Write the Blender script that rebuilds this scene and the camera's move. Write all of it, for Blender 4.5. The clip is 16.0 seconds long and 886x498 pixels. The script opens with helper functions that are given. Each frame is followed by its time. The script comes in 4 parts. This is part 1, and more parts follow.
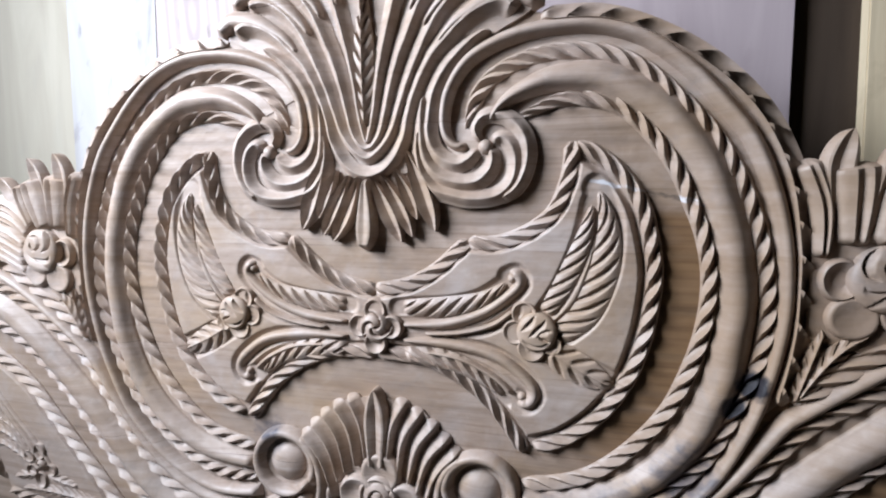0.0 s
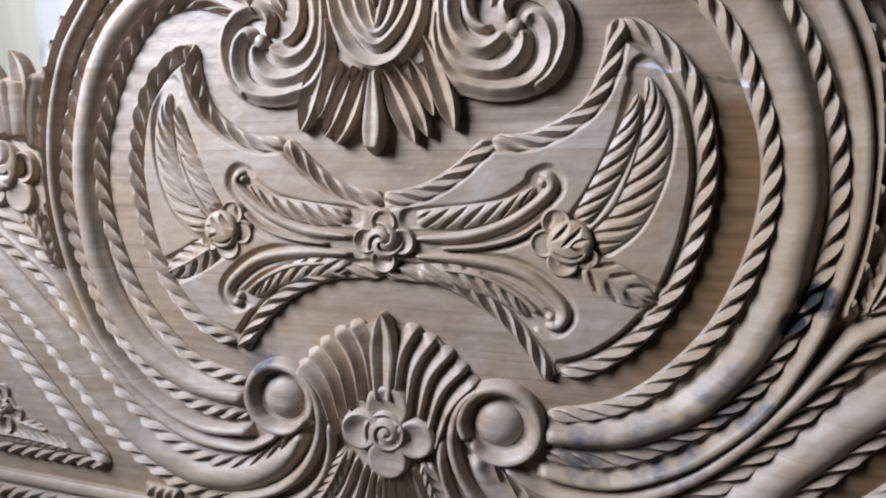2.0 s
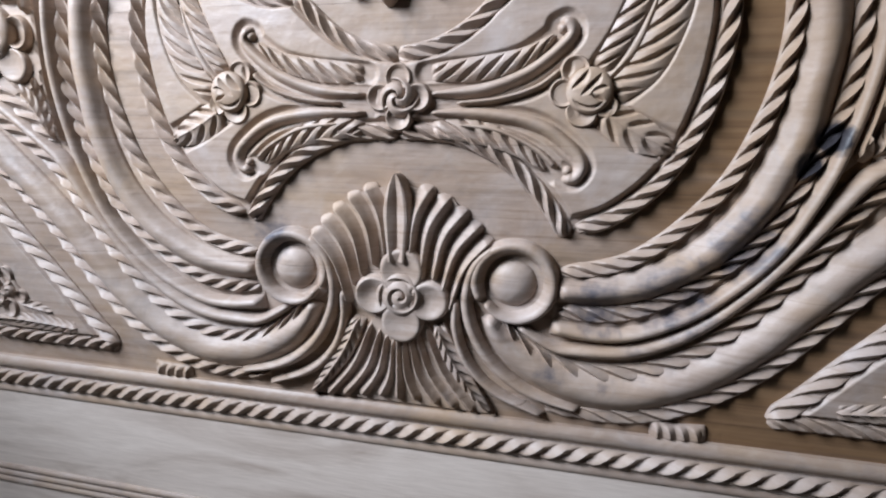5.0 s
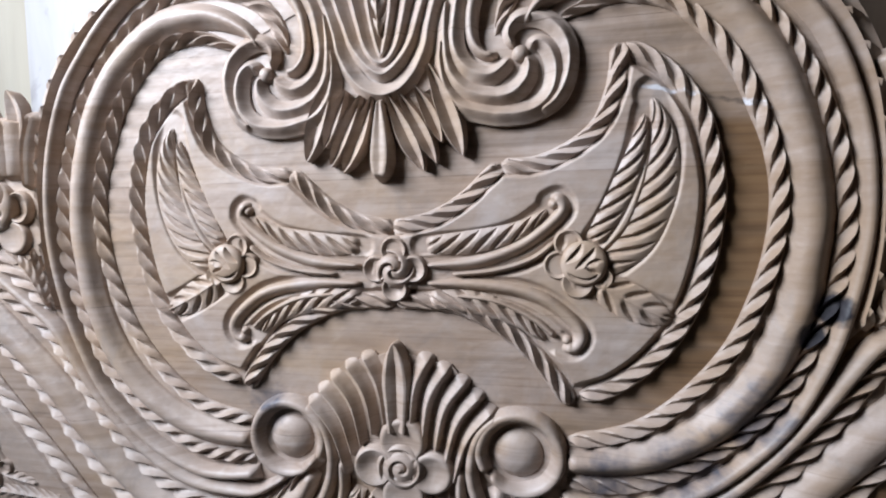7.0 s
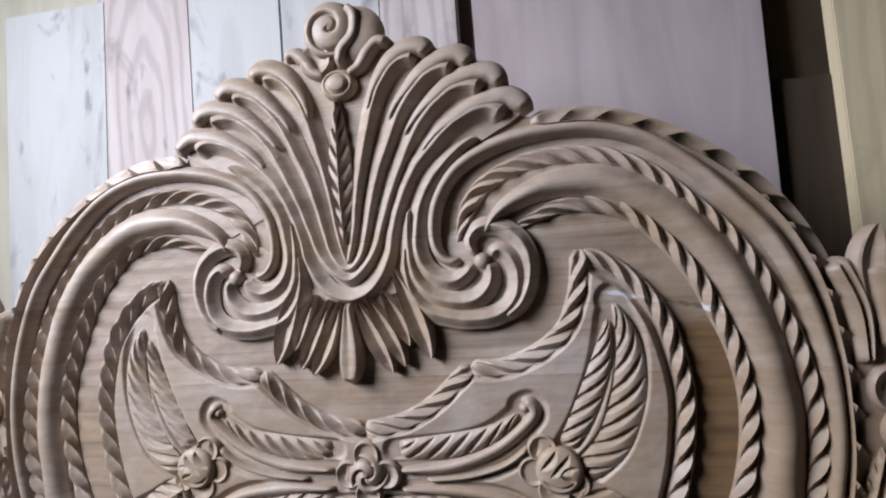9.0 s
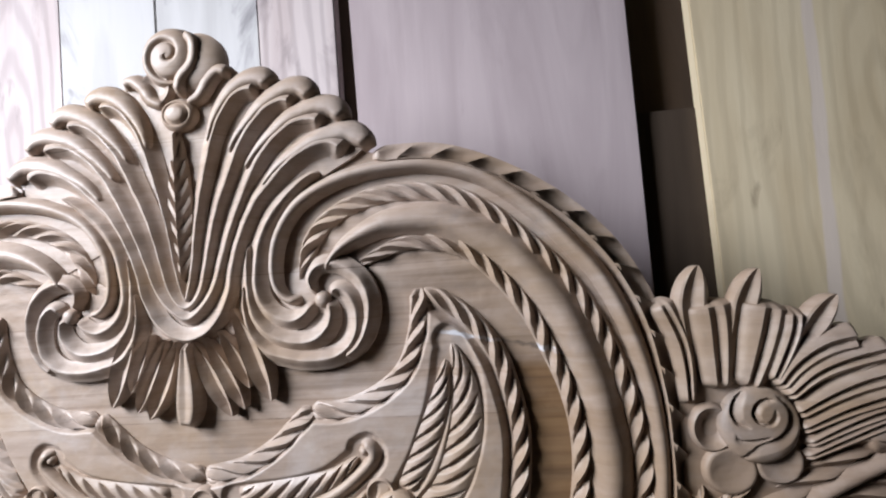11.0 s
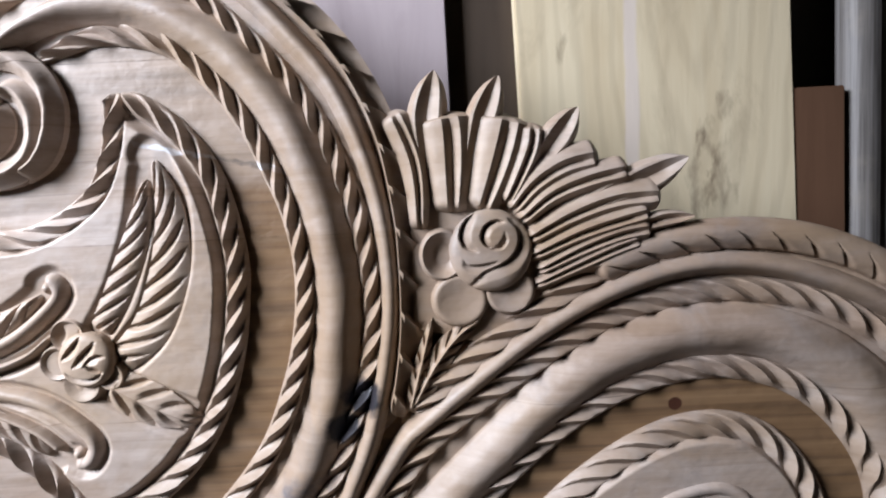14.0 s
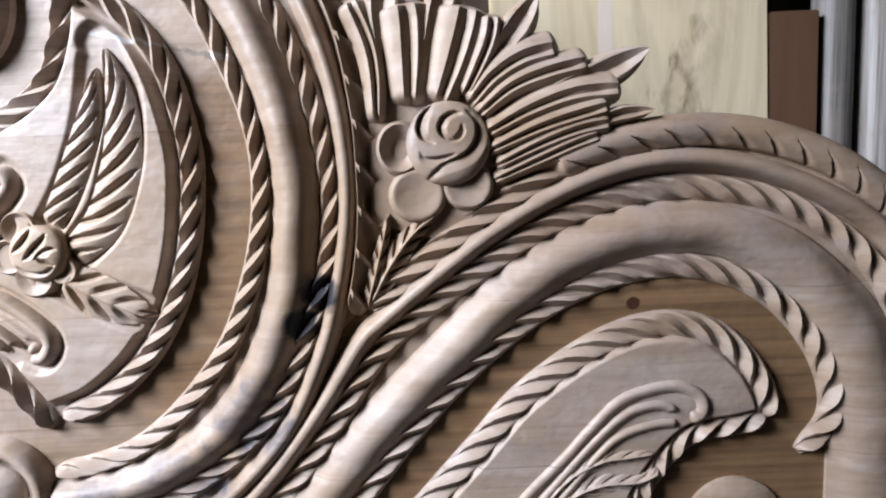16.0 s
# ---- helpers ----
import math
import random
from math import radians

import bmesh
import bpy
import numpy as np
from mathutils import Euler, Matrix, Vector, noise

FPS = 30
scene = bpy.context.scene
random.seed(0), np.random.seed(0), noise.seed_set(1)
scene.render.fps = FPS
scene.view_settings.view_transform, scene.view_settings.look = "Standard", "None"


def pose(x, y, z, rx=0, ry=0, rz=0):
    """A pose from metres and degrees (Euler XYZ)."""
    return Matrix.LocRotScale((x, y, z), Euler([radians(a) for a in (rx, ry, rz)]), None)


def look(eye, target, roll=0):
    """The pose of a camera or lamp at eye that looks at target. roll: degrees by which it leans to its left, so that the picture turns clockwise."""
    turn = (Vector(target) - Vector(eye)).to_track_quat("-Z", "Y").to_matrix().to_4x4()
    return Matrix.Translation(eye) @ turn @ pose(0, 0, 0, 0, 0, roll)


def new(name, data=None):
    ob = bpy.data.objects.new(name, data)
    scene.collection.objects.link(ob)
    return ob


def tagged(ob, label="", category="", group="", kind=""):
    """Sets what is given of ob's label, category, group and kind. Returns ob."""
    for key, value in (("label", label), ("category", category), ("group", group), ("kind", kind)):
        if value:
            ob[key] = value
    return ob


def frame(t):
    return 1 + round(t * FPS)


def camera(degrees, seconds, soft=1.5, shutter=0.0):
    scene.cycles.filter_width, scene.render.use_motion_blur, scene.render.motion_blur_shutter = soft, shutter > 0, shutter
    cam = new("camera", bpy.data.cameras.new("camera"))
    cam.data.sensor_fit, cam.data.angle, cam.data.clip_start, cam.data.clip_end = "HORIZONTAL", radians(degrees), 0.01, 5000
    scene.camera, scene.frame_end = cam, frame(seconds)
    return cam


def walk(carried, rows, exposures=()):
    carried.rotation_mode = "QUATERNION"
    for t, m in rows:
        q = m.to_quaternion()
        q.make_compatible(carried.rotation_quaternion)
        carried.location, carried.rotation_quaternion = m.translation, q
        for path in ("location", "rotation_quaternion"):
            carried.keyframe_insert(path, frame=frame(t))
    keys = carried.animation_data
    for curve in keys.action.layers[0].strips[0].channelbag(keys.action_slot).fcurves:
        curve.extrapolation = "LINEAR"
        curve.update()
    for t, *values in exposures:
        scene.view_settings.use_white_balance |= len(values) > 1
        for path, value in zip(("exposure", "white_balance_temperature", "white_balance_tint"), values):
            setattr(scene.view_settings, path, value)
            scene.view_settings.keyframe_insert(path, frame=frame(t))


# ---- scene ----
# ---- camera ----
LENS = 81.06
CENTRE = 0.62          # height of the headboard's middle rosette above the floor
cam = camera(LENS, 16.0, soft=2.1)
ROWS = [
    (0.00, 0.2385, -0.5572, 0.1594, 15.325, -6.158, 0.227),
    (0.50, 0.2183, -0.5426, 0.1332, 15.954, -6.372, 0.230),
    (1.00, 0.2041, -0.5284, 0.1151, 15.476, -6.368, 0.304),
    (1.50, 0.1964, -0.5193, 0.0953, 14.839, -7.094, -0.477),
    (2.00, 0.1909, -0.5060, 0.0735, 13.926, -8.297, -0.441),
    (2.50, 0.1928, -0.5067, 0.0493, 13.869, -10.311, -0.369),
    (3.00, 0.1950, -0.5155, 0.0211, 14.716, -11.775, -0.455),
    (3.50, 0.1955, -0.5166, 0.0066, 14.450, -12.510, -0.706),
    (3.70, 0.1926, -0.5183, -0.0008, 14.372, -12.875, -0.913),
    (4.20, 0.1861, -0.5221, -0.0178, 13.856, -13.249, -1.085),
    (4.75, 0.1728, -0.5274, -0.0331, 12.921, -12.796, -0.971),
    (5.30, 0.1613, -0.5290, -0.0347, 12.014, -11.576, -0.626),
    (5.80, 0.1594, -0.5233, -0.0151, 11.568, -9.924, -0.188),
    (6.00, 0.1635, -0.5173, -0.0046, 11.445, -9.532, -0.066),
    (6.50, 0.1657, -0.5087, 0.0302, 11.355, -7.302, 0.474),
    (7.00, 0.1630, -0.5080, 0.0663, 12.000, -4.702, 1.388),
    (7.50, 0.1644, -0.5060, 0.1017, 12.081, -2.851, 1.975),
    (8.00, 0.1650, -0.5055, 0.1316, 11.900, -1.236, 2.705),
    (8.50, 0.1800, -0.5003, 0.1723, 11.469, 0.507, 3.903),
    (9.00, 0.1940, -0.5002, 0.2048, 11.304, 2.071, 4.073),
    (9.20, 0.2019, -0.5001, 0.2214, 11.226, 2.730, 4.606),
    (9.70, 0.2253, -0.4967, 0.2459, 10.622, 3.713, 4.971),
    (10.25, 0.2621, -0.4873, 0.2510, 9.301, 3.636, 5.011),
    (10.80, 0.3001, -0.4751, 0.2374, 7.833, 2.726, 4.607),
    (11.30, 0.3263, -0.4643, 0.2123, 6.840, 1.507, 3.796),
    (11.50, 0.3362, -0.4590, 0.1993, 6.536, 0.870, 3.292),
    (12.00, 0.3533, -0.4506, 0.1702, 5.885, -0.317, 2.339),
    (12.50, 0.3731, -0.4384, 0.1436, 4.604, -1.888, 1.269),
    (13.00, 0.4047, -0.4222, 0.1254, 2.790, -3.530, 1.981),
    (13.50, 0.4421, -0.4083, 0.1154, 1.088, -3.805, 2.407),
    (14.00, 0.4696, -0.3978, 0.1084, -0.328, -3.846, 2.763),
    (14.50, 0.4870, -0.3931, 0.0997, -1.089, -4.109, 2.678),
    (15.00, 0.4965, -0.3922, 0.0847, -1.381, -4.273, 2.523),
    (15.50, 0.5015, -0.3965, 0.0679, -1.439, -4.881, 2.379),
    (16.00, 0.4948, -0.4001, 0.0388, -0.949, -5.725, 2.406),
]
walk(cam, [(t, pose(x, y, z + CENTRE, 90 + pitch, roll, yaw)) for t, x, y, z, yaw, pitch, roll in ROWS],
     exposures=[(0.0, -0.66, 6250, 9), (1.0, -0.71, 6250, 9), (2.0, -0.86, 6250, 9), (3.5, -0.61, 6200, 9), (6.0, -0.62, 6250, 9), (7.5, -0.82, 6350, 9.5), (8.5, -0.98, 6450, 10),
                (9.2, -1.2, 6450, 10), (11.3, -0.69, 6650, 10), (12.0, -0.57, 6600, 10), (12.6, -0.27, 6450, 10), (13.5, -0.16, 6400, 10), (14.5, 0.02, 6380, 10), (16.0, 0.10, 6380, 10)])

# ---- world and light ----
world = bpy.data.worlds.new("world")
scene.world = world
world.use_nodes = True
wn = world.node_tree.nodes
sky = wn.new("ShaderNodeTexSky")
sky.sky_type, sky.sun_disc = "NISHITA", False
sky.sun_elevation, sky.sun_rotation = radians(48), radians(200)
wn["Background"].inputs["Strength"].default_value = 0.05
world.node_tree.links.new(sky.outputs["Color"], wn["Background"].inputs["Color"])


def area_lamp(name, eye, target, sx, sy, watts, colour, spread=180):
    data = bpy.data.lights.new(name, "AREA")
    data.shape, data.size, data.size_y, data.energy, data.color = "RECTANGLE", sx, sy, watts, colour
    data.spread = radians(spread)
    ob = new(name, data)
    ob.matrix_world = look(eye, target)
    return ob


# daylight in the deep opening of the side wall
area_lamp("opening_light", (-1.12, -0.82, 1.53), (-0.20, 0.0, 0.91), 0.7, 0.7, 31.4, (0.872, 0.935, 1.065), 80)


# ---- materials ----
class Nodes:
    """Short hand for building a node material."""

    def __init__(self, name, roughness=0.6, specular=0.3):
        self.mat = bpy.data.materials.new(name)
        self.mat.use_nodes = True
        self.tree = self.mat.node_tree
        self.bsdf = self.tree.nodes["Principled BSDF"]
        self.bsdf.inputs["Roughness"].default_value = roughness
        self.bsdf.inputs["Specular IOR Level"].default_value = specular

    def add(self, kind):
        return self.tree.nodes.new(kind)

    def link(self, a, b):
        self.tree.links.new(a, b)

    def put(self, socket, value):
        if isinstance(value, bpy.types.NodeSocket):
            self.link(value, socket)
        else:
            socket.default_value = value

    def math(self, op, a, b=0.0, clamp=False):
        n = self.add("ShaderNodeMath")
        n.operation, n.use_clamp = op, clamp
        self.put(n.inputs[0], a), self.put(n.inputs[1], b)
        return n.outputs[0]

    def mapped(self, vector, scale, loc=(0, 0, 0), rot=(0, 0, 0)):
        n = self.add("ShaderNodeMapping")
        self.put(n.inputs["Vector"], vector)
        n.inputs["Scale"].default_value, n.inputs["Location"].default_value = scale, loc
        n.inputs["Rotation"].default_value = [radians(a) for a in rot]
        return n.outputs[0]

    def noise(self, vector, scale, detail=4.0, rough=0.55, distortion=0.0):
        n = self.add("ShaderNodeTexNoise")
        self.put(n.inputs["Vector"], vector)
        n.inputs["Scale"].default_value, n.inputs["Detail"].default_value = scale, detail
        n.inputs["Roughness"].default_value, n.inputs["Distortion"].default_value = rough, distortion
        return n.outputs["Fac"]

    def ramp(self, fac, *stops):
        n = self.add("ShaderNodeValToRGB")
        self.put(n.inputs[0], fac)
        e = n.color_ramp.elements
        while len(e) < len(stops):
            e.new(0.5)
        for k, (p, c) in enumerate(stops):
            e[k].position = p
            e[k].color = (*c, 1) if not isinstance(c, float) else (c, c, c, 1)
        return n.outputs[0]

    def mix(self, fac, a, b, mode="MIX"):
        n = self.add("ShaderNodeMix")
        n.data_type, n.blend_type = "RGBA", mode
        self.put(n.inputs[0], fac)
        for s, v in ((n.inputs[6], a), (n.inputs[7], b)):
            if isinstance(v, tuple):
                v = (*v, 1) if len(v) == 3 else v
            self.put(s, v)
        return n.outputs[2]

    def bump(self, height, strength, distance):
        n = self.add("ShaderNodeBump")
        n.inputs["Strength"].default_value, n.inputs["Distance"].default_value = strength, distance
        self.put(n.inputs["Height"], height)
        self.link(n.outputs[0], self.bsdf.inputs["Normal"])

    def spot(self, position, centre, radius, soft):
        """1 inside a ragged round stain at centre, 0 outside."""
        d = self.add("ShaderNodeVectorMath")
        d.operation = "DISTANCE"
        self.put(d.inputs[0], self.mapped(position, (1, 0, 1)))
        d.inputs[1].default_value = (centre[0], 0, centre[2])
        ragged = self.math("ADD", d.outputs["Value"], self.math("MULTIPLY", self.noise(position, 60, 3), soft))
        return self.math("MULTIPLY", self.math("SUBTRACT", radius + soft * 0.5, ragged), 1 / (0.35 * soft), clamp=True)


def carved_wood(name, brown):
    """Pale unvarnished hardwood, grain along the board, glued up from lying planks."""
    m = Nodes(name, 0.5, 0.4)
    at = m.add("ShaderNodeNewGeometry").outputs["Position"]
    grain = m.noise(m.mapped(at, (1.6, 6, 17)), 5.0, 4, 0.5, 0.6)
    fine = m.noise(m.mapped(at, (9, 40, 190)), 6.0, 4, 0.65, 0.1)
    cloud = m.noise(m.mapped(at, (1.0, 1.0, 1.8)), 5.5, 4, 0.6)
    colour = m.ramp(grain, (0.25, (0.276, 0.209, 0.165)), (0.5, (0.368, 0.288, 0.238)), (0.75, (0.424, 0.340, 0.290)))
    colour = m.mix(m.math("MULTIPLY", m.ramp(fine, (0.35, 1.0), (0.6, 0.0)), 0.2), colour, (0.22, 0.145, 0.095))
    colour = m.mix(m.math("MULTIPLY", m.ramp(cloud, (0.42, 0.0), (0.72, 1.0)), 0.42), colour, (0.45, 0.375, 0.32))
    heart = m.noise(m.mapped(at, (0.9, 1.0, 9.0), (0.3, 0, 0.7)), 4.0, 4, 0.55, 0.5)
    colour = m.mix(m.math("MULTIPLY", m.ramp(heart, (0.52, 0.0), (0.70, 1.0)), 0.5), colour, (0.23, 0.148, 0.092))
    # brown heartwood streaks along the board
    streak = m.noise(m.mapped(at, (0.8, 1.0, 26.0), (0.1, 0, 0.4)), 3.2, 5, 0.6, 0.7)
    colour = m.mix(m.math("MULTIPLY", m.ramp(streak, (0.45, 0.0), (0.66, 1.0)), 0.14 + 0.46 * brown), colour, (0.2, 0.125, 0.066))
    vein = m.noise(m.mapped(at, (0.5, 1.0, 60.0), (0.6, 0, 0.1)), 3.0, 4, 0.6, 0.5)
    colour = m.mix(m.math("MULTIPLY", m.ramp(vein, (0.56, 0.0), (0.66, 1.0)), 0.27 + 0.40 * brown), colour, (0.12, 0.068, 0.036))
    # blotchy figure
    figure = m.noise(m.mapped(at, (1.0, 1.0, 1.7), (0.9, 0, 4.3)), 26, 4, 0.6, 0.8)
    colour = m.mix(m.math("MULTIPLY", m.ramp(figure, (0.54, 0.0), (0.70, 1.0)), 0.24), colour, (0.205, 0.14, 0.09))
    colour = m.mix(m.math("MULTIPLY", m.ramp(figure, (0.30, 1.0), (0.46, 0.0)), 0.30), colour, (0.50, 0.44, 0.39))
    # planks glued edge to edge: each has its own tone
    sep = m.add("ShaderNodeSeparateXYZ")
    m.link(at, sep.inputs[0])
    tone = m.math("FLOOR", m.math("DIVIDE", m.math("ADD", sep.outputs[2], -0.577), 0.14))
    tone = m.math("FRACT", m.math("ADD", m.math("MULTIPLY", tone, 0.37), 40.78))
    # brown also darkens the whole sunk ground, partly as painted shade
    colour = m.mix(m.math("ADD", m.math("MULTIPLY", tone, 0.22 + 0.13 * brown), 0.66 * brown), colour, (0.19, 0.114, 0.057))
    joint = m.math("ABSOLUTE", m.math("SUBTRACT", m.math("FRACT", m.math("DIVIDE", m.math("ADD", sep.outputs[2], -0.577), 0.14)), 0.5))
    joint = m.math("MULTIPLY", m.math("SUBTRACT", joint, 0.4955), 220, clamp=True)
    spots = m.ramp(m.noise(m.mapped(at, (1, 1, 0.3)), 34, 3, 0.6), (0.42, 0.35), (0.6, 1.0))
    colour = m.mix(m.math("MULTIPLY", m.math("MULTIPLY", joint, spots), 0.85), colour, (0.085, 0.05, 0.03))
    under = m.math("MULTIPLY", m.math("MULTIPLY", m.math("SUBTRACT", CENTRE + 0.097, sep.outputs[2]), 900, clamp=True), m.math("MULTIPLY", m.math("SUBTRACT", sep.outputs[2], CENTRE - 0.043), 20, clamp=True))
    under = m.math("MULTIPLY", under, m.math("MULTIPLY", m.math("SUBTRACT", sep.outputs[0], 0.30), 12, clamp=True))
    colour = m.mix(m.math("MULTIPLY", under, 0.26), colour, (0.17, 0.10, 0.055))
    # patches of warmer, yellower wood
    warm = m.noise(m.mapped(at, (1.3, 1.0, 2.4), (1.7, 0, 2.9)), 4.2, 5, 0.6, 0.4)
    colour = m.mix(m.math("MULTIPLY", m.ramp(warm, (0.46, 0.0), (0.66, 1.0)), 0.5), colour, (0.36, 0.245, 0.145))
    pale = m.noise(m.mapped(at, (1.6, 1.0, 1.6), (5.7, 0, 0.9)), 5.0, 5, 0.65, 0.5)
    colour = m.mix(m.math("MULTIPLY", m.ramp(pale, (0.52, 0.0), (0.70, 1.0)), 0.4 - 0.3 * brown), colour, (0.47, 0.42, 0.40))
    # a reddish heart runs through one shoulder of the board
    edge = m.math("ADD", m.math("SUBTRACT", sep.outputs[0], m.math("MULTIPLY", sep.outputs[2], 0.25)), m.math("MULTIPLY", m.math("SUBTRACT", m.noise(m.mapped(at, (1, 1, 3)), 5, 5, 0.6), 0.5), 0.35))
    shoulder = m.math("MULTIPLY", m.math("MULTIPLY", m.math("SUBTRACT", edge, 0.02), 5.0, clamp=True), m.math("MULTIPLY", m.math("SUBTRACT", 0.46, edge), 5.0, clamp=True))
    shoulder = m.math("MULTIPLY", shoulder, m.math("MULTIPLY", m.math("SUBTRACT", sep.outputs[2], CENTRE - 0.22), 6.0, clamp=True))
    colour = m.mix(m.math("MULTIPLY", shoulder, m.ramp(grain, (0.3, 0.8), (0.7, 0.45))), colour, (0.262, 0.178, 0.112))
    # the far end of the lower planks is browner; the tint also paints in light falloff
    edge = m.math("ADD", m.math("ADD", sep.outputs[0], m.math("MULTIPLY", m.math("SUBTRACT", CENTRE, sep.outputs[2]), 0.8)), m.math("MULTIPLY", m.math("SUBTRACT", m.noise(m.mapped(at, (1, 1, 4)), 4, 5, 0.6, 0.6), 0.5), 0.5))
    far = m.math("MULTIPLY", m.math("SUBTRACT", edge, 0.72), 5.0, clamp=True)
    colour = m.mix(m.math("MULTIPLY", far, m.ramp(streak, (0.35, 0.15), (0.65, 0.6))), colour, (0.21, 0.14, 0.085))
    # grey dust and handling marks
    dust = m.noise(m.mapped(at, (1.0, 1.0, 1.0), (3.1, 0, 1.7)), 14.0, 6, 0.7, 0.6)
    colour = m.mix(m.math("MULTIPLY", m.ramp(dust, (0.54, 0.0), (0.72, 1.0)), 0.45 - 0.3 * brown), colour, (0.19, 0.17, 0.16))
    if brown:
        # one half of the sunk ground: browner wood, with its shade mixed into the colour
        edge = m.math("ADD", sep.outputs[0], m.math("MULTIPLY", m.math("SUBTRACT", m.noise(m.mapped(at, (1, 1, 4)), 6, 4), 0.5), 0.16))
        brown_shade = m.math("MULTIPLY", m.math("SUBTRACT", edge, 0.20), 9.0, clamp=True)
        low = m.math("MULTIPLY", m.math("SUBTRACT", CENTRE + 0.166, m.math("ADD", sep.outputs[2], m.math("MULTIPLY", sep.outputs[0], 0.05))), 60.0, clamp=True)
        brown_shade = m.math("MULTIPLY", brown_shade, low)
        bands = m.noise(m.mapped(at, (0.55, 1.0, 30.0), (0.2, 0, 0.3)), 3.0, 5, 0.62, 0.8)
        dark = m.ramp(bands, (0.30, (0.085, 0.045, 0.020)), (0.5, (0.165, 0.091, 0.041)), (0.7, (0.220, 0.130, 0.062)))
        colour = m.mix(m.math("MULTIPLY", brown_shade, 0.92), colour, dark)
        ground_streak = m.noise(m.mapped(at, (0.6, 1.0, 16.0), (2.2, 0, 1.1)), 3.0, 5, 0.6, 0.6)
        colour = m.mix(m.math("MULTIPLY", m.ramp(ground_streak, (0.5, 0.0), (0.72, 1.0)), 0.6), colour, (0.10, 0.066, 0.042))
    # ink spill, knot hole, pale filler in a crack
    ink = m.math("MAXIMUM", m.spot(at, (0.385, 0.0, CENTRE - 0.056), 0.016, 0.016), m.spot(at, (0.403, 0.0, CENTRE - 0.032), 0.017, 0.016))
    colour = m.mix(m.math("MULTIPLY", ink, 0.97), colour, (0.009, 0.009, 0.014))
    for x, z, r in ((0.372, -0.105, 0.010), (0.335, -0.158, 0.012), (0.285, -0.208, 0.010), (0.226, -0.292, 0.006), (0.205, -0.190, 0.006), (0.255, -0.255, 0.010), (0.310, -0.225, 0.009)):
        blot = m.spot(at, (x, 0.0, CENTRE + z), r, 0.03)
        colour = m.mix(m.math("MULTIPLY", blot, 0.6), colour, (0.05, 0.049, 0.062))
    for x, z, r in ((0.345, -0.135, 0.040), (0.285, -0.190, 0.045), (0.215, -0.205, 0.035), (0.175, -0.285, 0.022), (-0.150, -0.150, 0.030)):
        smear = m.math("MULTIPLY", m.spot(m.mapped(at, (1, 0, 1)), (x, 0.0, CENTRE + z), r, 0.06), m.ramp(m.noise(m.mapped(at, (1, 1, 2.2)), 22, 4, 0.6, 0.5), (0.35, 0.2), (0.62, 0.95)))
        colour = m.mix(smear, colour, (0.070, 0.068, 0.082))
    knot = m.spot(at, (0.652, 0.0, CENTRE - 0.053), 0.0062, 0.003)
    colour = m.mix(knot, colour, (0.05, 0.018, 0.01))
    line = m.math("ADD", sep.outputs[2], m.math("MULTIPLY", sep.outputs[0], 0.235))
    line = m.math("ABSOLUTE", m.math("SUBTRACT", m.math("ADD", line, m.math("MULTIPLY", m.noise(at, 55, 2), 0.012)), CENTRE + 0.236))
    line = m.math("MULTIPLY", m.math("SUBTRACT", 0.0026, line), 700, clamp=True)
    inside = m.math("MULTIPLY", m.math("GREATER_THAN", sep.outputs[0], 0.238), m.math("LESS_THAN", sep.outputs[0], 0.352))
    line = m.math("MULTIPLY", m.math("MULTIPLY", line, inside), m.ramp(m.noise(at, 90, 2), (0.38, 0.2), (0.55, 1.0)))
    colour = m.mix(m.math("MULTIPLY", line, 0.8), colour, (0.58, 0.58, 0.60) if not brown else (0.09, 0.065, 0.05))
    m.link(colour, m.bsdf.inputs["Base Color"])
    m.link(m.ramp(cloud, (0.3, 0.42), (0.7, 0.58)), m.bsdf.inputs["Roughness"])
    chisel = m.noise(m.mapped(at, (1, 1, 1)), 130, 3, 0.6)
    tool = m.noise(m.mapped(at, (1, 1, 1.6)), 38, 2, 0.5)
    m.bump(m.math("ADD", m.math("ADD", m.math("MULTIPLY", fine, 0.3), chisel), m.math("MULTIPLY", tool, 2.9)), 0.32, 0.0011)
    return m.mat


def rail_wood():
    """Planed pale board, grain lying, with blurred grey-brown flames."""
    m = Nodes("planed_rail_wood", 0.42, 0.45)
    at = m.add("ShaderNodeNewGeometry").outputs["Position"]
    flame = m.noise(m.mapped(at, (1.1, 1, 6.5)), 3.0, 5, 0.55, 1.4)
    fine = m.noise(m.mapped(at, (6, 20, 150)), 5.0, 4, 0.6)
    colour = m.ramp(flame, (0.3, (0.44, 0.36, 0.30)), (0.5, (0.63, 0.54, 0.465)), (0.7, (0.70, 0.61, 0.53)))
    colour = m.mix(m.math("MULTIPLY", m.ramp(fine, (0.38, 1.0), (0.6, 0.0)), 0.22), colour, (0.30, 0.22, 0.17))
    m.link(colour, m.bsdf.inputs["Base Color"])
    m.bump(m.math("ADD", fine, flame), 0.12, 0.001)
    return m.mat


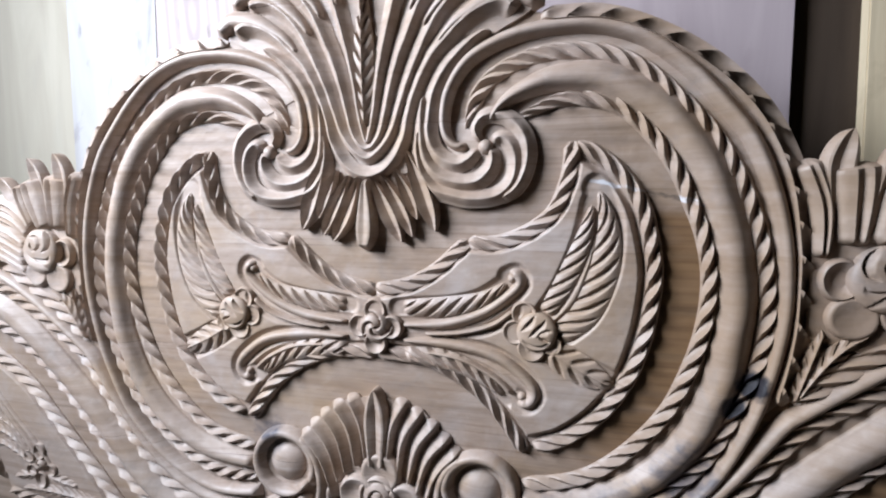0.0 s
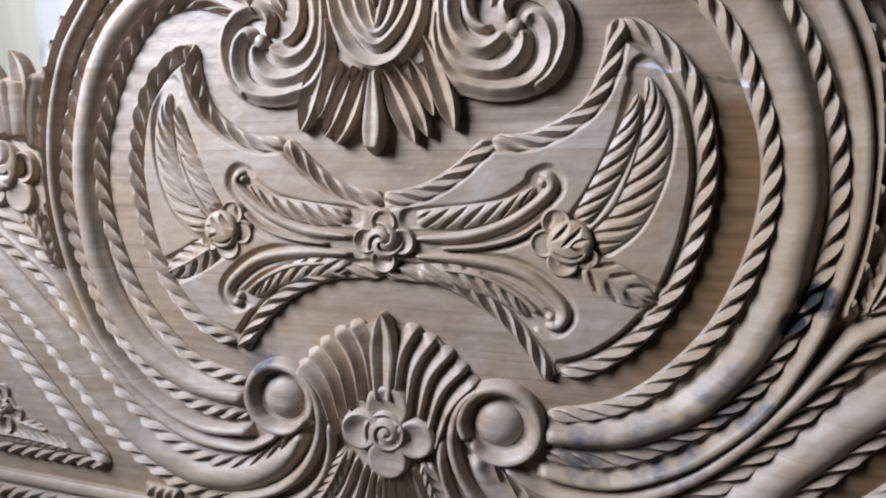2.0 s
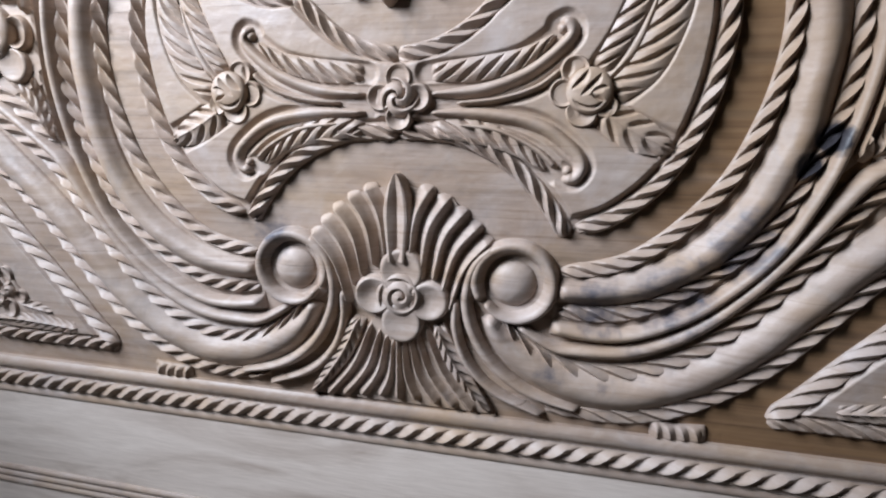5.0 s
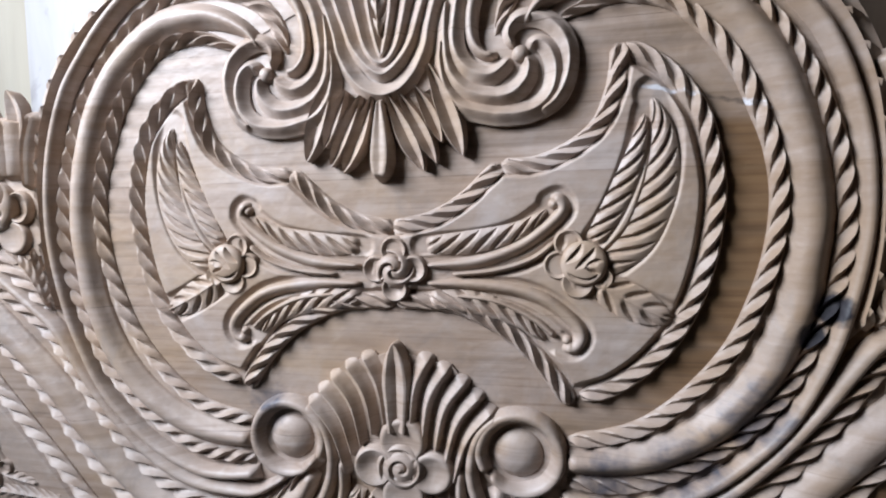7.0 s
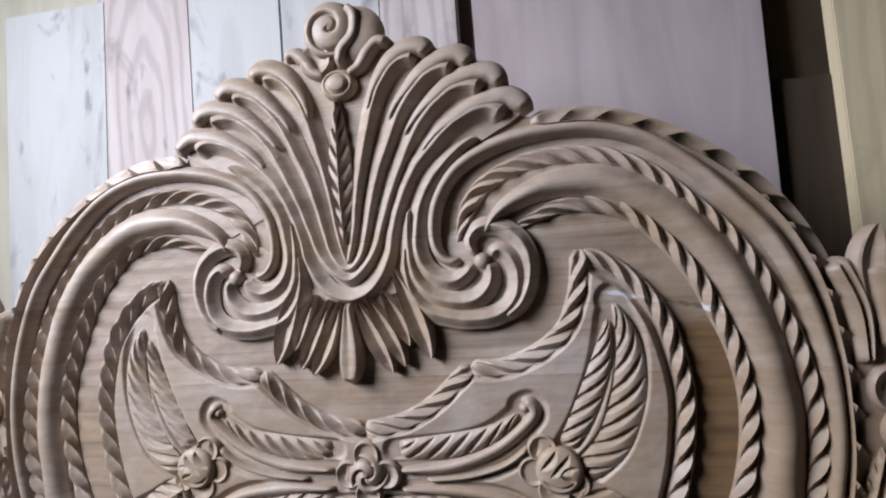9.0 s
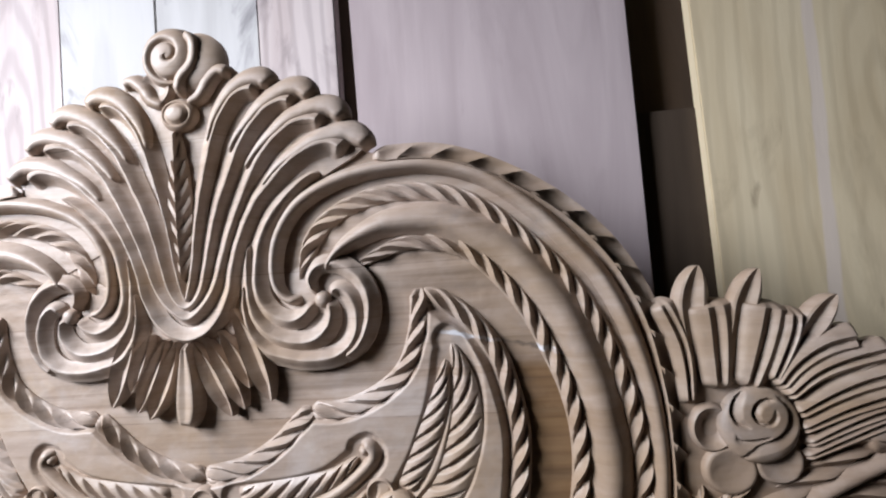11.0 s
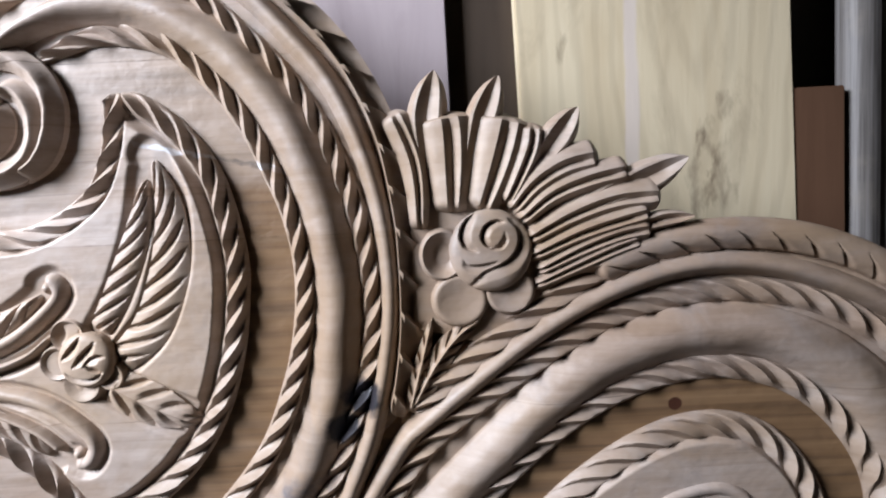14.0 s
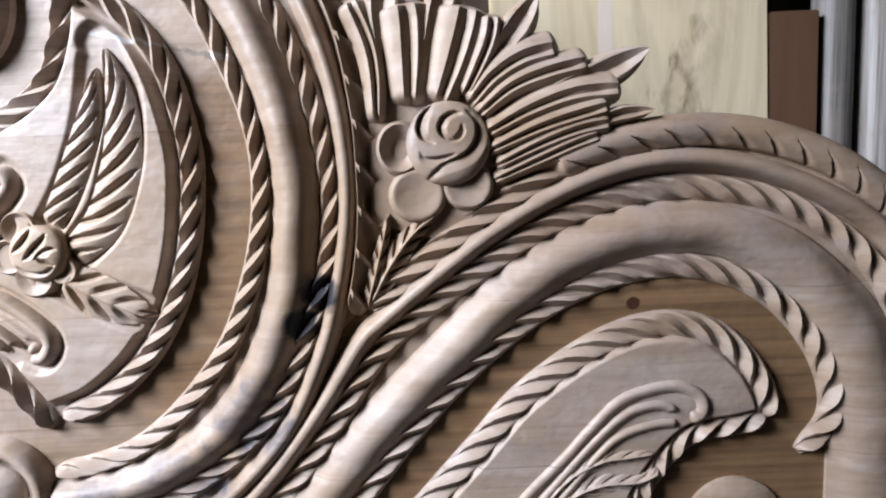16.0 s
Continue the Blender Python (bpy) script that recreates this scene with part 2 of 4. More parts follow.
def plank_wood(name, light, dark, blotch, amount, rough=0.75, arch=None, stripe=None, knots=()):
    """Sawn plank, grain upright, with blotches of mould and knots."""
    m = Nodes(name, rough, 0.2)
    at = m.add("ShaderNodeNewGeometry").outputs["Position"]
    grain = m.noise(m.mapped(at, (5.5, 6, 0.7)), 3.0, 5, 0.5, 1.2)
    fine = m.noise(m.mapped(at, (70, 30, 3)), 4.0, 4, 0.6)
    blot = m.noise(m.mapped(at, (2.6, 1, 1.0), (0.37, 0, 0.2)), 5.0, 5, 0.65, 0.8)
    colour = m.ramp(grain, (0.3, dark), (0.62, light))
    colour = m.mix(m.math("MULTIPLY", m.ramp(fine, (0.4, 1.0), (0.6, 0.0)), 0.08), colour, dark)
    colour = m.mix(m.math("MULTIPLY", m.ramp(blot, (0.56, 0.0), (0.74, 1.0)), amount), colour, blotch)
    if arch:
        w = m.add("ShaderNodeTexWave")
        w.wave_type, w.rings_direction = "RINGS", "Y"
        m.put(w.inputs["Vector"], m.mapped(at, (1.0, 0.0, 0.22), (-arch[0], 0, -0.22 * arch[1])))
        w.inputs["Scale"].default_value, w.inputs["Distortion"].default_value = 15, 4.5
        w.inputs["Detail"].default_value, w.inputs["Detail Scale"].default_value = 3, 1.5
        colour = m.mix(m.math("MULTIPLY", m.ramp(w.outputs["Fac"], (0.45, 0.0), (0.95, 1.0)), arch[2]), colour, blotch)
    if stripe:
        sep = m.add("ShaderNodeSeparateXYZ")
        m.link(at, sep.inputs[0])
        d = m.math("ABSOLUTE", m.math("SUBTRACT", m.math("ADD", sep.outputs[0], m.math("MULTIPLY", m.noise(m.mapped(at, (1, 1, 0.5)), 25, 3), 0.012)), stripe))
        colour = m.mix(m.math("MULTIPLY", m.math("MULTIPLY", m.math("SUBTRACT", 0.009, d), 300, clamp=True), 0.7), colour, (0.60, 0.51, 0.46))
    for x, z, r in knots:
        k = m.spot(m.mapped(at, (1, 0, 0.4)), (x, 0, 0.4 * z), r, r * 5)
        colour = m.mix(m.math("MULTIPLY", k, 0.85), colour, blotch)
    m.link(colour, m.bsdf.inputs["Base Color"])
    m.bump(m.math("ADD", m.math("MULTIPLY", fine, 0.35), grain), 0.2, 0.002)
    return m.mat


def rough_paint(name, a, b, scale=4.0, rough=0.85):
    m = Nodes(name, rough, 0.2)
    at = m.add("ShaderNodeNewGeometry").outputs["Position"]
    big = m.noise(at, scale, 5, 0.6)
    small = m.noise(at, scale * 20, 4, 0.6)
    colour = m.ramp(m.math("ADD", m.math("MULTIPLY", big, 0.75), m.math("MULTIPLY", small, 0.25)), (0.35, a), (0.65, b))
    m.link(colour, m.bsdf.inputs["Base Color"])
    m.bump(small, 0.3, 0.003)
    return m.mat


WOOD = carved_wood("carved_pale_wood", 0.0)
RAIL = rail_wood()
# same wood for the recesses: browner grain plus shade put into the colour
GROUND = carved_wood("sunk_ground_shaded_brown", 0.32)
PLANK_WHITE = plank_wood("bleached_plank", (0.44, 0.425, 0.415), (0.35, 0.335, 0.325), (0.13, 0.12, 0.13), 0.9, knots=((-0.577, CENTRE + 0.655, 0.006), (-0.587, CENTRE + 0.569, 0.006), (-0.517, CENTRE + 0.616, 0.008), (-0.520, CENTRE + 0.569, 0.009), (-0.517, CENTRE + 0.506, 0.009), (-0.655, CENTRE + 0.45, 0.005), (-0.318, CENTRE + 0.499, 0.008), (-0.156, CENTRE + 0.595, 0.006)))
PLANK_PINK = plank_wood("pinkish_plank", (0.47, 0.405, 0.39), (0.385, 0.315, 0.30), (0.17, 0.14, 0.14), 0.8, arch=(-0.412, CENTRE + 0.45, 0.30), knots=((-0.444, CENTRE + 0.520, 0.006), (-0.443, CENTRE + 0.446, 0.006), (-0.404, CENTRE + 0.515, 0.006), (-0.382, CENTRE + 0.43, 0.005), (-0.429, CENTRE + 0.537, 0.006), (-0.416, CENTRE + 0.549, 0.005)))
PLANK_MAUVE = plank_wood("mauve_planed_plank", (0.405, 0.335, 0.335), (0.32, 0.260, 0.262), (0.26, 0.208, 0.208), 0.45)
PLANK_YELLOW = plank_wood("yellowish_plank", (0.62, 0.52, 0.355), (0.52, 0.415, 0.265), (0.13, 0.09, 0.055), 0.3, stripe=0.705, arch=(0.77, 1.02, 0.13), knots=((0.806, CENTRE + 0.215, 0.011), (0.80, CENTRE + 0.14, 0.017), (0.772, CENTRE + 0.12, 0.018), (0.62, CENTRE + 0.30, 0.008), (0.79, CENTRE + 0.17, 0.013)))
PLANK_CREAM = plank_wood("cream_plank", (0.44, 0.40, 0.32), (0.36, 0.32, 0.25), (0.35, 0.33, 0.28), 0.4)
PLANK_DARK = plank_wood("dark_brown_board", (0.085, 0.055, 0.035), (0.05, 0.032, 0.02), (0.03, 0.02, 0.014), 0.5)
PLANK_BROWN = plank_wood("brown_board", (0.060, 0.042, 0.029), (0.038, 0.026, 0.018), (0.03, 0.02, 0.014), 0.4)
PLANK_RED = plank_wood("reddish_brown_board", (0.118, 0.060, 0.034), (0.078, 0.038, 0.021), (0.06, 0.035, 0.023), 0.5)
WALL = rough_paint("old_dark_wall", (0.05, 0.038, 0.03), (0.085, 0.065, 0.05))
PLASTER = rough_paint("dusty_plaster", (0.080, 0.072, 0.063), (0.120, 0.108, 0.095), 2.0)
CONCRETE = rough_paint("dusty_concrete", (0.10, 0.088, 0.073), (0.155, 0.136, 0.116), 3.0)


def dull_metal(name, tone):
    """Galvanised tube with upright streaks of dust and rust."""
    m = Nodes(name, 0.55, 0.4)
    at = m.add("ShaderNodeNewGeometry").outputs["Position"]
    streak = m.noise(m.mapped(at, (60, 60, 1.2)), 3.0, 4, 0.6)
    spots = m.noise(at, 25, 4, 0.6)
    colour = m.ramp(streak, (0.35, (0.16 * tone, 0.138 * tone, 0.122 * tone)), (0.6, (0.40 * tone, 0.365 * tone, 0.34 * tone)))
    colour = m.mix(m.math("MULTIPLY", m.ramp(spots, (0.5, 0.0), (0.7, 1.0)), 0.5), colour, (0.20, 0.17, 0.14))
    m.link(colour, m.bsdf.inputs["Base Color"])
    m.bsdf.inputs["Metallic"].default_value = 0.05
    m.bump(spots, 0.15, 0.002)
    return m.mat


STEEL = dull_metal("dull_metal", 0.75)
RUSTY = dull_metal("dusty_dark_metal", 0.5)


# ---- mesh helpers ----
def spline(points, step):
    """Evenly spaced samples of a smooth curve through points given in millimetres. Returns places and lengths in metres."""
    p = np.array(points, float) / 1000
    if len(p) == 2:
        p = np.array([p[0], (p[0] + p[1]) / 2, p[1]])
    e = np.vstack([2 * p[0] - p[1], p, 2 * p[-1] - p[-2]])
    rows = []
    for i in range(1, len(e) - 2):
        a, b, c, d = e[i - 1:i + 3]
        k = max(4, int(np.linalg.norm(c - b) / step * 2))
        u = np.linspace(0, 1, k, endpoint=False)[:, None]
        m0, m1 = (c - a) / 2, (d - b) / 2
        rows.append((2 * u**3 - 3 * u**2 + 1) * b + (u**3 - 2 * u**2 + u) * m0 + (3 * u**2 - 2 * u**3) * c + (u**3 - u**2) * m1)
    q = np.vstack(rows + [p[-1:]])
    s = np.concatenate([[0], np.cumsum(np.linalg.norm(np.diff(q, axis=0), axis=1))])
    n = max(3, int(s[-1] / step) + 1)
    t = np.linspace(0, s[-1], n)
    return np.stack([np.interp(t, s, q[:, 0]), np.interp(t, s, q[:, 1])], 1), t


def lie(h):
    """The true relief of a nominal one: the carving is shallow, about 10 mm from the sunk ground to the flat faces."""
    h = np.asarray(h, float)
    return np.where(h < 0, -0.0115 * (1 - np.exp(np.minimum(h, 0) / 0.0125)), 0.014 * (1 - np.exp(-np.maximum(h, 0) / 0.0155)))


def as_mesh(name, verts, faces, smooth=38):
    me = bpy.data.meshes.new(name)
    me.from_pydata([tuple(v) for v in verts], [], [tuple(f) for f in faces])
    me.validate()
    if smooth:
        me.shade_smooth()
        me.set_sharp_from_angle(angle=radians(smooth))
    return me


def sweep(name, points, width, height, across=8, step=0.002, base=-0.034, smooth=38, shear=None, shift=0.0, rounded=True):
    """A carved band along a curve, moved sideways by shift half widths. shear(u): metres by which the rows run ahead, to lie along slanting cuts. width(v): half width in metres, height(u, s, v): relief; u runs -1..1 over the band,
    s is the length along it in metres, v the same from 0 to 1. Its sides go down to base."""
    p, s = spline(points, min(step, 0.0025))
    length = s[-1]
    tan = np.gradient(p, axis=0)
    tan /= np.linalg.norm(tan, axis=1)[:, None] + 1e-9
    u = np.linspace(-1, 1, across + 1)
    ahead = shear(u) if shear else 0 * u
    rows = np.arange(-math.ceil(max(0, ahead.max()) / step), math.ceil((length + max(0, -ahead.min())) / step) + 1) * step
    at = np.clip(rows[:, None] + ahead[None, :], 0, length)
    v = at / length
    x, z = np.interp(at, s, p[:, 0]), np.interp(at, s, p[:, 1])
    tx, tz = np.interp(at, s, tan[:, 0]), np.interp(at, s, tan[:, 1])
    w = np.vectorize(width)(v)
    hh = height(u[None, :], at, v) + np.zeros(at.shape)
    round_off = np.sqrt(np.clip(np.minimum(at, length - at) / min(0.007, 0.2 * length), 0, 1))
    hh = -0.019 + (hh + 0.019) * round_off if rounded else hh
    hh, base = lie(hh), float(lie(base))
    side = (u[None, :] + shift) * w
    grid = np.stack([x - tz * side, -hh, z + tx * side], 2)
    foot = grid.copy()
    foot[:, :, 1] = -base
    grid = np.concatenate([foot[:, :1], grid, foot[:, -1:]], 1)
    first, last = grid[:1].copy(), grid[-1:].copy()
    first[:, :, 1] = last[:, :, 1] = -base
    grid = np.concatenate([first, grid, last], 0)
    rows, cols = grid.shape[:2]
    k = np.arange(rows * cols).reshape(rows, cols)
    faces = np.stack([k[:-1, :-1], k[1:, :-1], k[1:, 1:], k[:-1, 1:]], -1).reshape(-1, 4)
    return as_mesh(name, grid.reshape(-1, 3), faces, smooth)


def disc(name, centre, radius, height, rings=14, spokes=44, base=-0.034, squash=1.0, smooth=38, flip=1, twist=0.0):
    """A round carved boss: height(r, a) with r from 0 to 1 and the angle a in turns; twist winds its spokes into spirals."""
    cx, cz = centre[0] / 1000, centre[1] / 1000
    r = np.linspace(0, 1, rings + 1)[1:]
    a = np.arange(spokes) / spokes
    rr, aa = np.meshgrid(r, a, indexing="ij")
    aa = aa + twist * rr
    hh = lie(height(rr, aa) + np.zeros_like(rr))
    base = float(lie(base))
    x = cx + flip * rr * radius * np.cos(2 * np.pi * aa)
    z = cz + rr * radius * squash * np.sin(2 * np.pi * aa)
    verts = [(cx, -float(np.mean(lie(height(np.zeros(1) + 0.01, np.zeros(1))))), cz)]
    verts += list(np.stack([x, -hh, z], -1).reshape(-1, 3))
    verts += list(np.stack([x[-1], np.full(spokes, -base), z[-1]], -1))
    faces = []
    for j in range(spokes):
        j2 = (j + 1) % spokes
        faces.append((0, 1 + j2, 1 + j))
        for i in range(rings):
            a0, a1 = 1 + i * spokes, 1 + (i + 1) * spokes
            faces.append((a0 + j, a0 + j2, a1 + j2, a1 + j))
    return as_mesh(name, verts, faces, smooth)


def slab(name, outline, top, bottom, chamfer=0.0):
    """A flat piece with that outline (metres), its face at relief top, its back at relief bottom."""
    top, bottom = float(lie(top)), float(lie(bottom)) if bottom > -0.036 else bottom
    bm = bmesh.new()
    f = bm.faces.new([bm.verts.new((x, -top, z)) for x, z in outline])
    bm.normal_update()
    if f.normal.y > 0:
        f.normal_flip()
    r = bmesh.ops.extrude_face_region(bm, geom=[f])
    for v in r["geom"]:
        if isinstance(v, bmesh.types.BMVert):
            v.co.y = -top
    back = [v for v in bm.verts if v not in set(g for g in r["geom"] if isinstance(g, bmesh.types.BMVert))]
    for v in back:
        v.co.y = -bottom
    bm.normal_update()
    bmesh.ops.recalc_face_normals(bm, faces=bm.faces)
    me = bpy.data.meshes.new(name)
    bm.to_mesh(me)
    bm.free()
    return me


def part(name, me, mat, parent, label="", mirrored=False):
    """One mesh as a part; mirrored: turned over to the other half of the headboard."""
    ob = new(name, me)
    if not me.materials:
        me.materials.append(mat)
    ob.parent = parent
    if mirrored and parent.scale.x > 0:
        ob.scale.x = -1
    if label:
        ob["label"] = label
    return ob


def both(name, me, parents, label=""):
    """The part on the one half and its mirror image on the other. parents: one for both, or a pair."""
    a, b = parents if isinstance(parents, tuple) else (parents, parents)
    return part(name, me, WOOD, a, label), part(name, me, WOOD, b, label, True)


def box(name, size, centre, mat, parent=None, bevel=0.004, turn=0.0, tilt=0.0):
    """A bevelled block; turn: degrees it leans to its right in its own plane; tilt: degrees it leans back."""
    bm = bmesh.new()
    bmesh.ops.create_cube(bm, size=1)
    bmesh.ops.scale(bm, vec=size, verts=bm.verts)
    if bevel:
        bmesh.ops.bevel(bm, geom=bm.edges[:], offset=bevel, segments=2, affect="EDGES")
    me = bpy.data.meshes.new(name)
    bm.to_mesh(me)
    bm.free()
    me.materials.append(mat)
    ob = new(name, me)
    ob.matrix_world = pose(*centre, -tilt, turn, 0)
    if parent:
        ob.parent = parent
    return ob


def plateau(name, paths, top, low, d0, d1, cell=0.0011, sunk=(), sink=0.007):
    """A raised flat piece bounded by a ring of paths; its face falls to low within d1..d0 of the border (a pair for each path), so that a moat runs inside."""
    rims = [spline(q, 0.003)[0] for q in paths]
    rim = np.vstack(rims)
    d0 = d0 if isinstance(d0, (list, tuple)) else [d0] * len(rims)
    d1 = d1 if isinstance(d1, (list, tuple)) else [d1] * len(rims)
    xs = np.arange(rim[:, 0].min(), rim[:, 0].max() + cell, cell)
    zs = np.arange(rim[:, 1].min(), rim[:, 1].max() + cell, cell)
    gx, gz = np.meshgrid(xs, zs, indexing="ij")
    inside = np.zeros(gx.shape, bool)
    k = np.ones(gx.shape)
    for q, near, far in zip(rims, d0, d1):
        dist = np.full(gx.shape, 9.0)
        for ax, az in q:
            dist = np.minimum(dist, np.hypot(gx - ax, gz - az))
        k = np.minimum(k, np.clip((dist - near) / (far - near), 0, 1))
    hh = low + (top - low) * k ** 0.9
    for k in range(len(rim)):
        (ax, az), (bx, bz) = rim[k], rim[(k + 1) % len(rim)]
        if az != bz:
            cross = (az > gz) != (bz > gz)
            inside ^= cross & (gx < (bx - ax) * (gz - az) / (bz - az) + ax)
    for path, reach in sunk:
        near = np.full(gx.shape, 9.0)
        for ax, az in spline(path, 0.003)[0]:
            near = np.minimum(near, np.hypot(gx - ax, gz - az))
        hh = np.minimum(hh, top - sink * (0.5 - 0.5 * np.cos(np.pi * np.clip((reach + 0.004 - near) / 0.007, 0, 1))))
    use = inside[:-1, :-1] & inside[1:, :-1] & inside[1:, 1:] & inside[:-1, 1:]
    number = -np.ones(gx.shape, int)
    need = np.zeros(gx.shape, bool)
    for di, dj in ((0, 0), (1, 0), (1, 1), (0, 1)):
        need[di:gx.shape[0] - 1 + di, dj:gx.shape[1] - 1 + dj] |= use
    number[need] = np.arange(need.sum())
    verts = np.stack([gx[need], -lie(hh[need]), gz[need]], 1)
    ii, jj = np.nonzero(use)
    faces = np.stack([number[ii, jj], number[ii + 1, jj], number[ii + 1, jj + 1], number[ii, jj + 1]], 1)
    return as_mesh(name, verts, faces, 179)


# ---- kinds of carving ----
def taper(lo, hi, a=0.2, b=0.0, end=None):
    """Half width that grows from lo to hi over the first part a of the length, and runs out to end over the last part b."""
    def w(v):
        k = hi
        if a and v < a:
            k = lo + (hi - lo) * math.sin(v / a * math.pi / 2)
        if b and v > 1 - b:
            q = (v - 1 + b) / b
            k = k + ((lo if end is None else end) - k) * q * q
        return k
    return w


def rope(name, points, half=0.0085, pitch=0.024, floor_h=-0.0200, rise=0.0205, slant=0.8, depth=0.74, a=0.03, b=0.03, lo=0.004, cuts=12, peak=0.5):
    """Twisted rope moulding: a half round cut by slanting S-shaped gouges."""
    def turn(u):
        return slant * (0.78 * u + 0.40 * u**3) + 0.12 * u * u

    def height(u, s, v):
        f = np.mod(s / pitch + turn(u) + 1e-6, 1.0)
        strand = np.where(f < peak, f / peak, (1 - f) / (1 - peak))
        strand = 0.8 * np.clip(strand, 0, 1) + 0.2 * np.sin(np.clip(strand, 0, 1) * np.pi / 2)
        edge = np.abs(u) ** 3.6
        strand = strand * (1 - edge) + 0.40 * edge
        return floor_h + rise * np.clip(1 - np.abs(u) ** 3.2, 0, 1) ** 0.6 * (1 - depth + depth * strand)
    return sweep(name, points, taper(lo, half, a, b), height, 10, pitch / cuts, smooth=34, shear=lambda u: -pitch * turn(u))


def roll(name, points, width, floor_h=-0.018, rise=0.025, step=0.004):
    """Smooth half-round moulding."""
    def height(u, s, v):
        return floor_h + rise * (0.42 * np.sqrt(np.clip(1 - 0.93 * u * u, 0, 1)) + 0.58 * (1 - np.abs(u) ** 1.8)) + 0.0005 * np.sin(s * 90 + 3 * u)
    return sweep(name, points, width, height, 14, step, smooth=60)


def fillet(name, points, width, top=0.002, floor_h=-0.016, lean=0.0, step=0.003):
    """Narrow ridge with a rounded crest; lean shifts the crest to one side."""
    def height(u, s, v):
        q = (u - lean) / np.where(u > lean, 1 - lean, 1 + lean)
        return floor_h + (top - floor_h) * np.clip(1 - np.abs(q) ** 2.1, 0, 1) ** 0.75
    return sweep(name, points, width, height, 8, step, smooth=60)


def ridge(name, points, width, top=0.008, floor_h=-0.013, power=1.45, step=0.0025, swell=0.0, lean=0.0):
    """Sharp crest between two gouged hollows, leaning to one side; swell deepens them where the band is broad at its ends."""
    def height(u, s, v):
        q = np.where(u < lean, (u + 1) / (1 + lean), (1 - u) / (1 - lean))
        end = np.abs(2 * v - 1) ** 2
        return floor_h - 1.2 * swell * end + (top - floor_h + 1.9 * swell * end) * np.clip(q * 1.05, 0, 1) ** power * (1 + 0.03 * np.sin(s * 170 + 40 * v))
    return sweep(name, points, width, height, 20, step, smooth=28, shift=-lean)


def lens_leaf(name, points, half, top=0.006, floor_h=-0.016, groove=0.010):
    """Lens-shaped leaf with a pointed tip: two sharp edges and a deep gouge between them."""
    def w(v):
        return max(0.0007, half * math.sin(math.pi * min(1.0, 0.06 + 0.94 * v) ** 1.35) ** 0.75 if v < 0.999 else 0.0007)

    def height(u, s, v):
        a = np.abs(u)
        crest = np.where(a < 0.68, top - groove * np.clip(1 - a / 0.68, 0, 1) ** 0.9 * np.clip((1.0 - v) * 6, 0, 1), top - (top - floor_h) * np.clip((a - 0.68) / 0.32, 0, 1) ** 1.3)
        return crest - 0.006 * np.clip((v - 0.6) / 0.4, 0, 1) ** 2
    return sweep(name, points, w, height, 18, 0.0018, smooth=28, rounded=False)


def nicked(name, points, half, pitch=0.033, floor_h=-0.016, rise=0.018, slant=0.62, deep=0.0085):
    """Smooth rounded band with thin slanting knife cuts that open towards its inner edge."""
    def height(u, s, v):
        f = np.mod(s / pitch + slant * u, 1.0)
        q = np.clip((0.1 - u) / 1.1, 0, 1)
        side = (f - 0.5) / (0.012 + 0.36 * q)
        lens = np.where(side < 0, np.clip(1 + side * 3.5, 0, 1), np.clip(1 - side, 0, 1))
        return floor_h + rise * np.sqrt(np.clip(1 - 0.75 * u * u, 0, 1)) - deep * lens * np.clip(q * 2.2, 0, 1)
    return sweep(name, points, taper(0.004, half, 0.03, 0.03), height, 14, pitch / 20, smooth=45, shear=lambda u: -pitch * slant * u)


def barbed(name, points, half, pitch=0.033, floor_h=-0.019, rise=0.024, slant=0.34, deep=0.015):
    """Band with a sharp crest on its inner edge and a hollow slope outwards, stepped by slanting barbs."""
    def height(u, s, v):
        f = np.mod(s / pitch - slant * u + 1e-6, 1.0)
        q = np.clip((u + 0.62) / 1.62, 0, 1)
        body = np.where(u < -0.62, np.clip((u + 1) / 0.38, 0, 1) ** 0.8, 1 - 0.95 * q ** 0.55)
        return floor_h + rise * body + deep * (np.clip(1 - f * 1.6, 0, 1) ** 1.3 - 0.25) * np.clip(q * 8, 0, 1) * np.clip((1 - q) * 3, 0, 1)
    return sweep(name, points, taper(0.004, half, 0.03, 0.03), height, 16, pitch / 22, smooth=34, shear=lambda u: pitch * slant * u)


def petal(name, points, half, top=0.006, groove=0.012, floor_h=-0.014, blunt=0.16, narrow=0.5, step=0.002, fall=0.62):
    """Long petal with a rounded tip: two crests with a sharp gouge between them."""
    def w(v):
        return half * (narrow + (1 - narrow) * math.sin(min(v / 0.75, 1) * math.pi / 2)) * (1 if v < 1 - blunt else math.sqrt(max(0.03, 1 - ((v - 1 + blunt) / blunt) ** 2)))

    def height(u, s, v):
        a = np.abs(u)
        crest = np.where(a < 0.56, 1 - (groove / (top - floor_h)) * np.clip(1 - a / 0.56, 0, 1) * np.clip((0.985 - v) / 0.2, 0, 1) ** 0.7, 1 - fall * (np.clip(a - 0.56, 0, 1) / 0.44) ** 1.6)
        return floor_h + (top - floor_h) * crest * np.where(v > 0.9, 1 - 3 * (v - 0.9), 1)
    return sweep(name, points, w, height, 16, step, smooth=40)


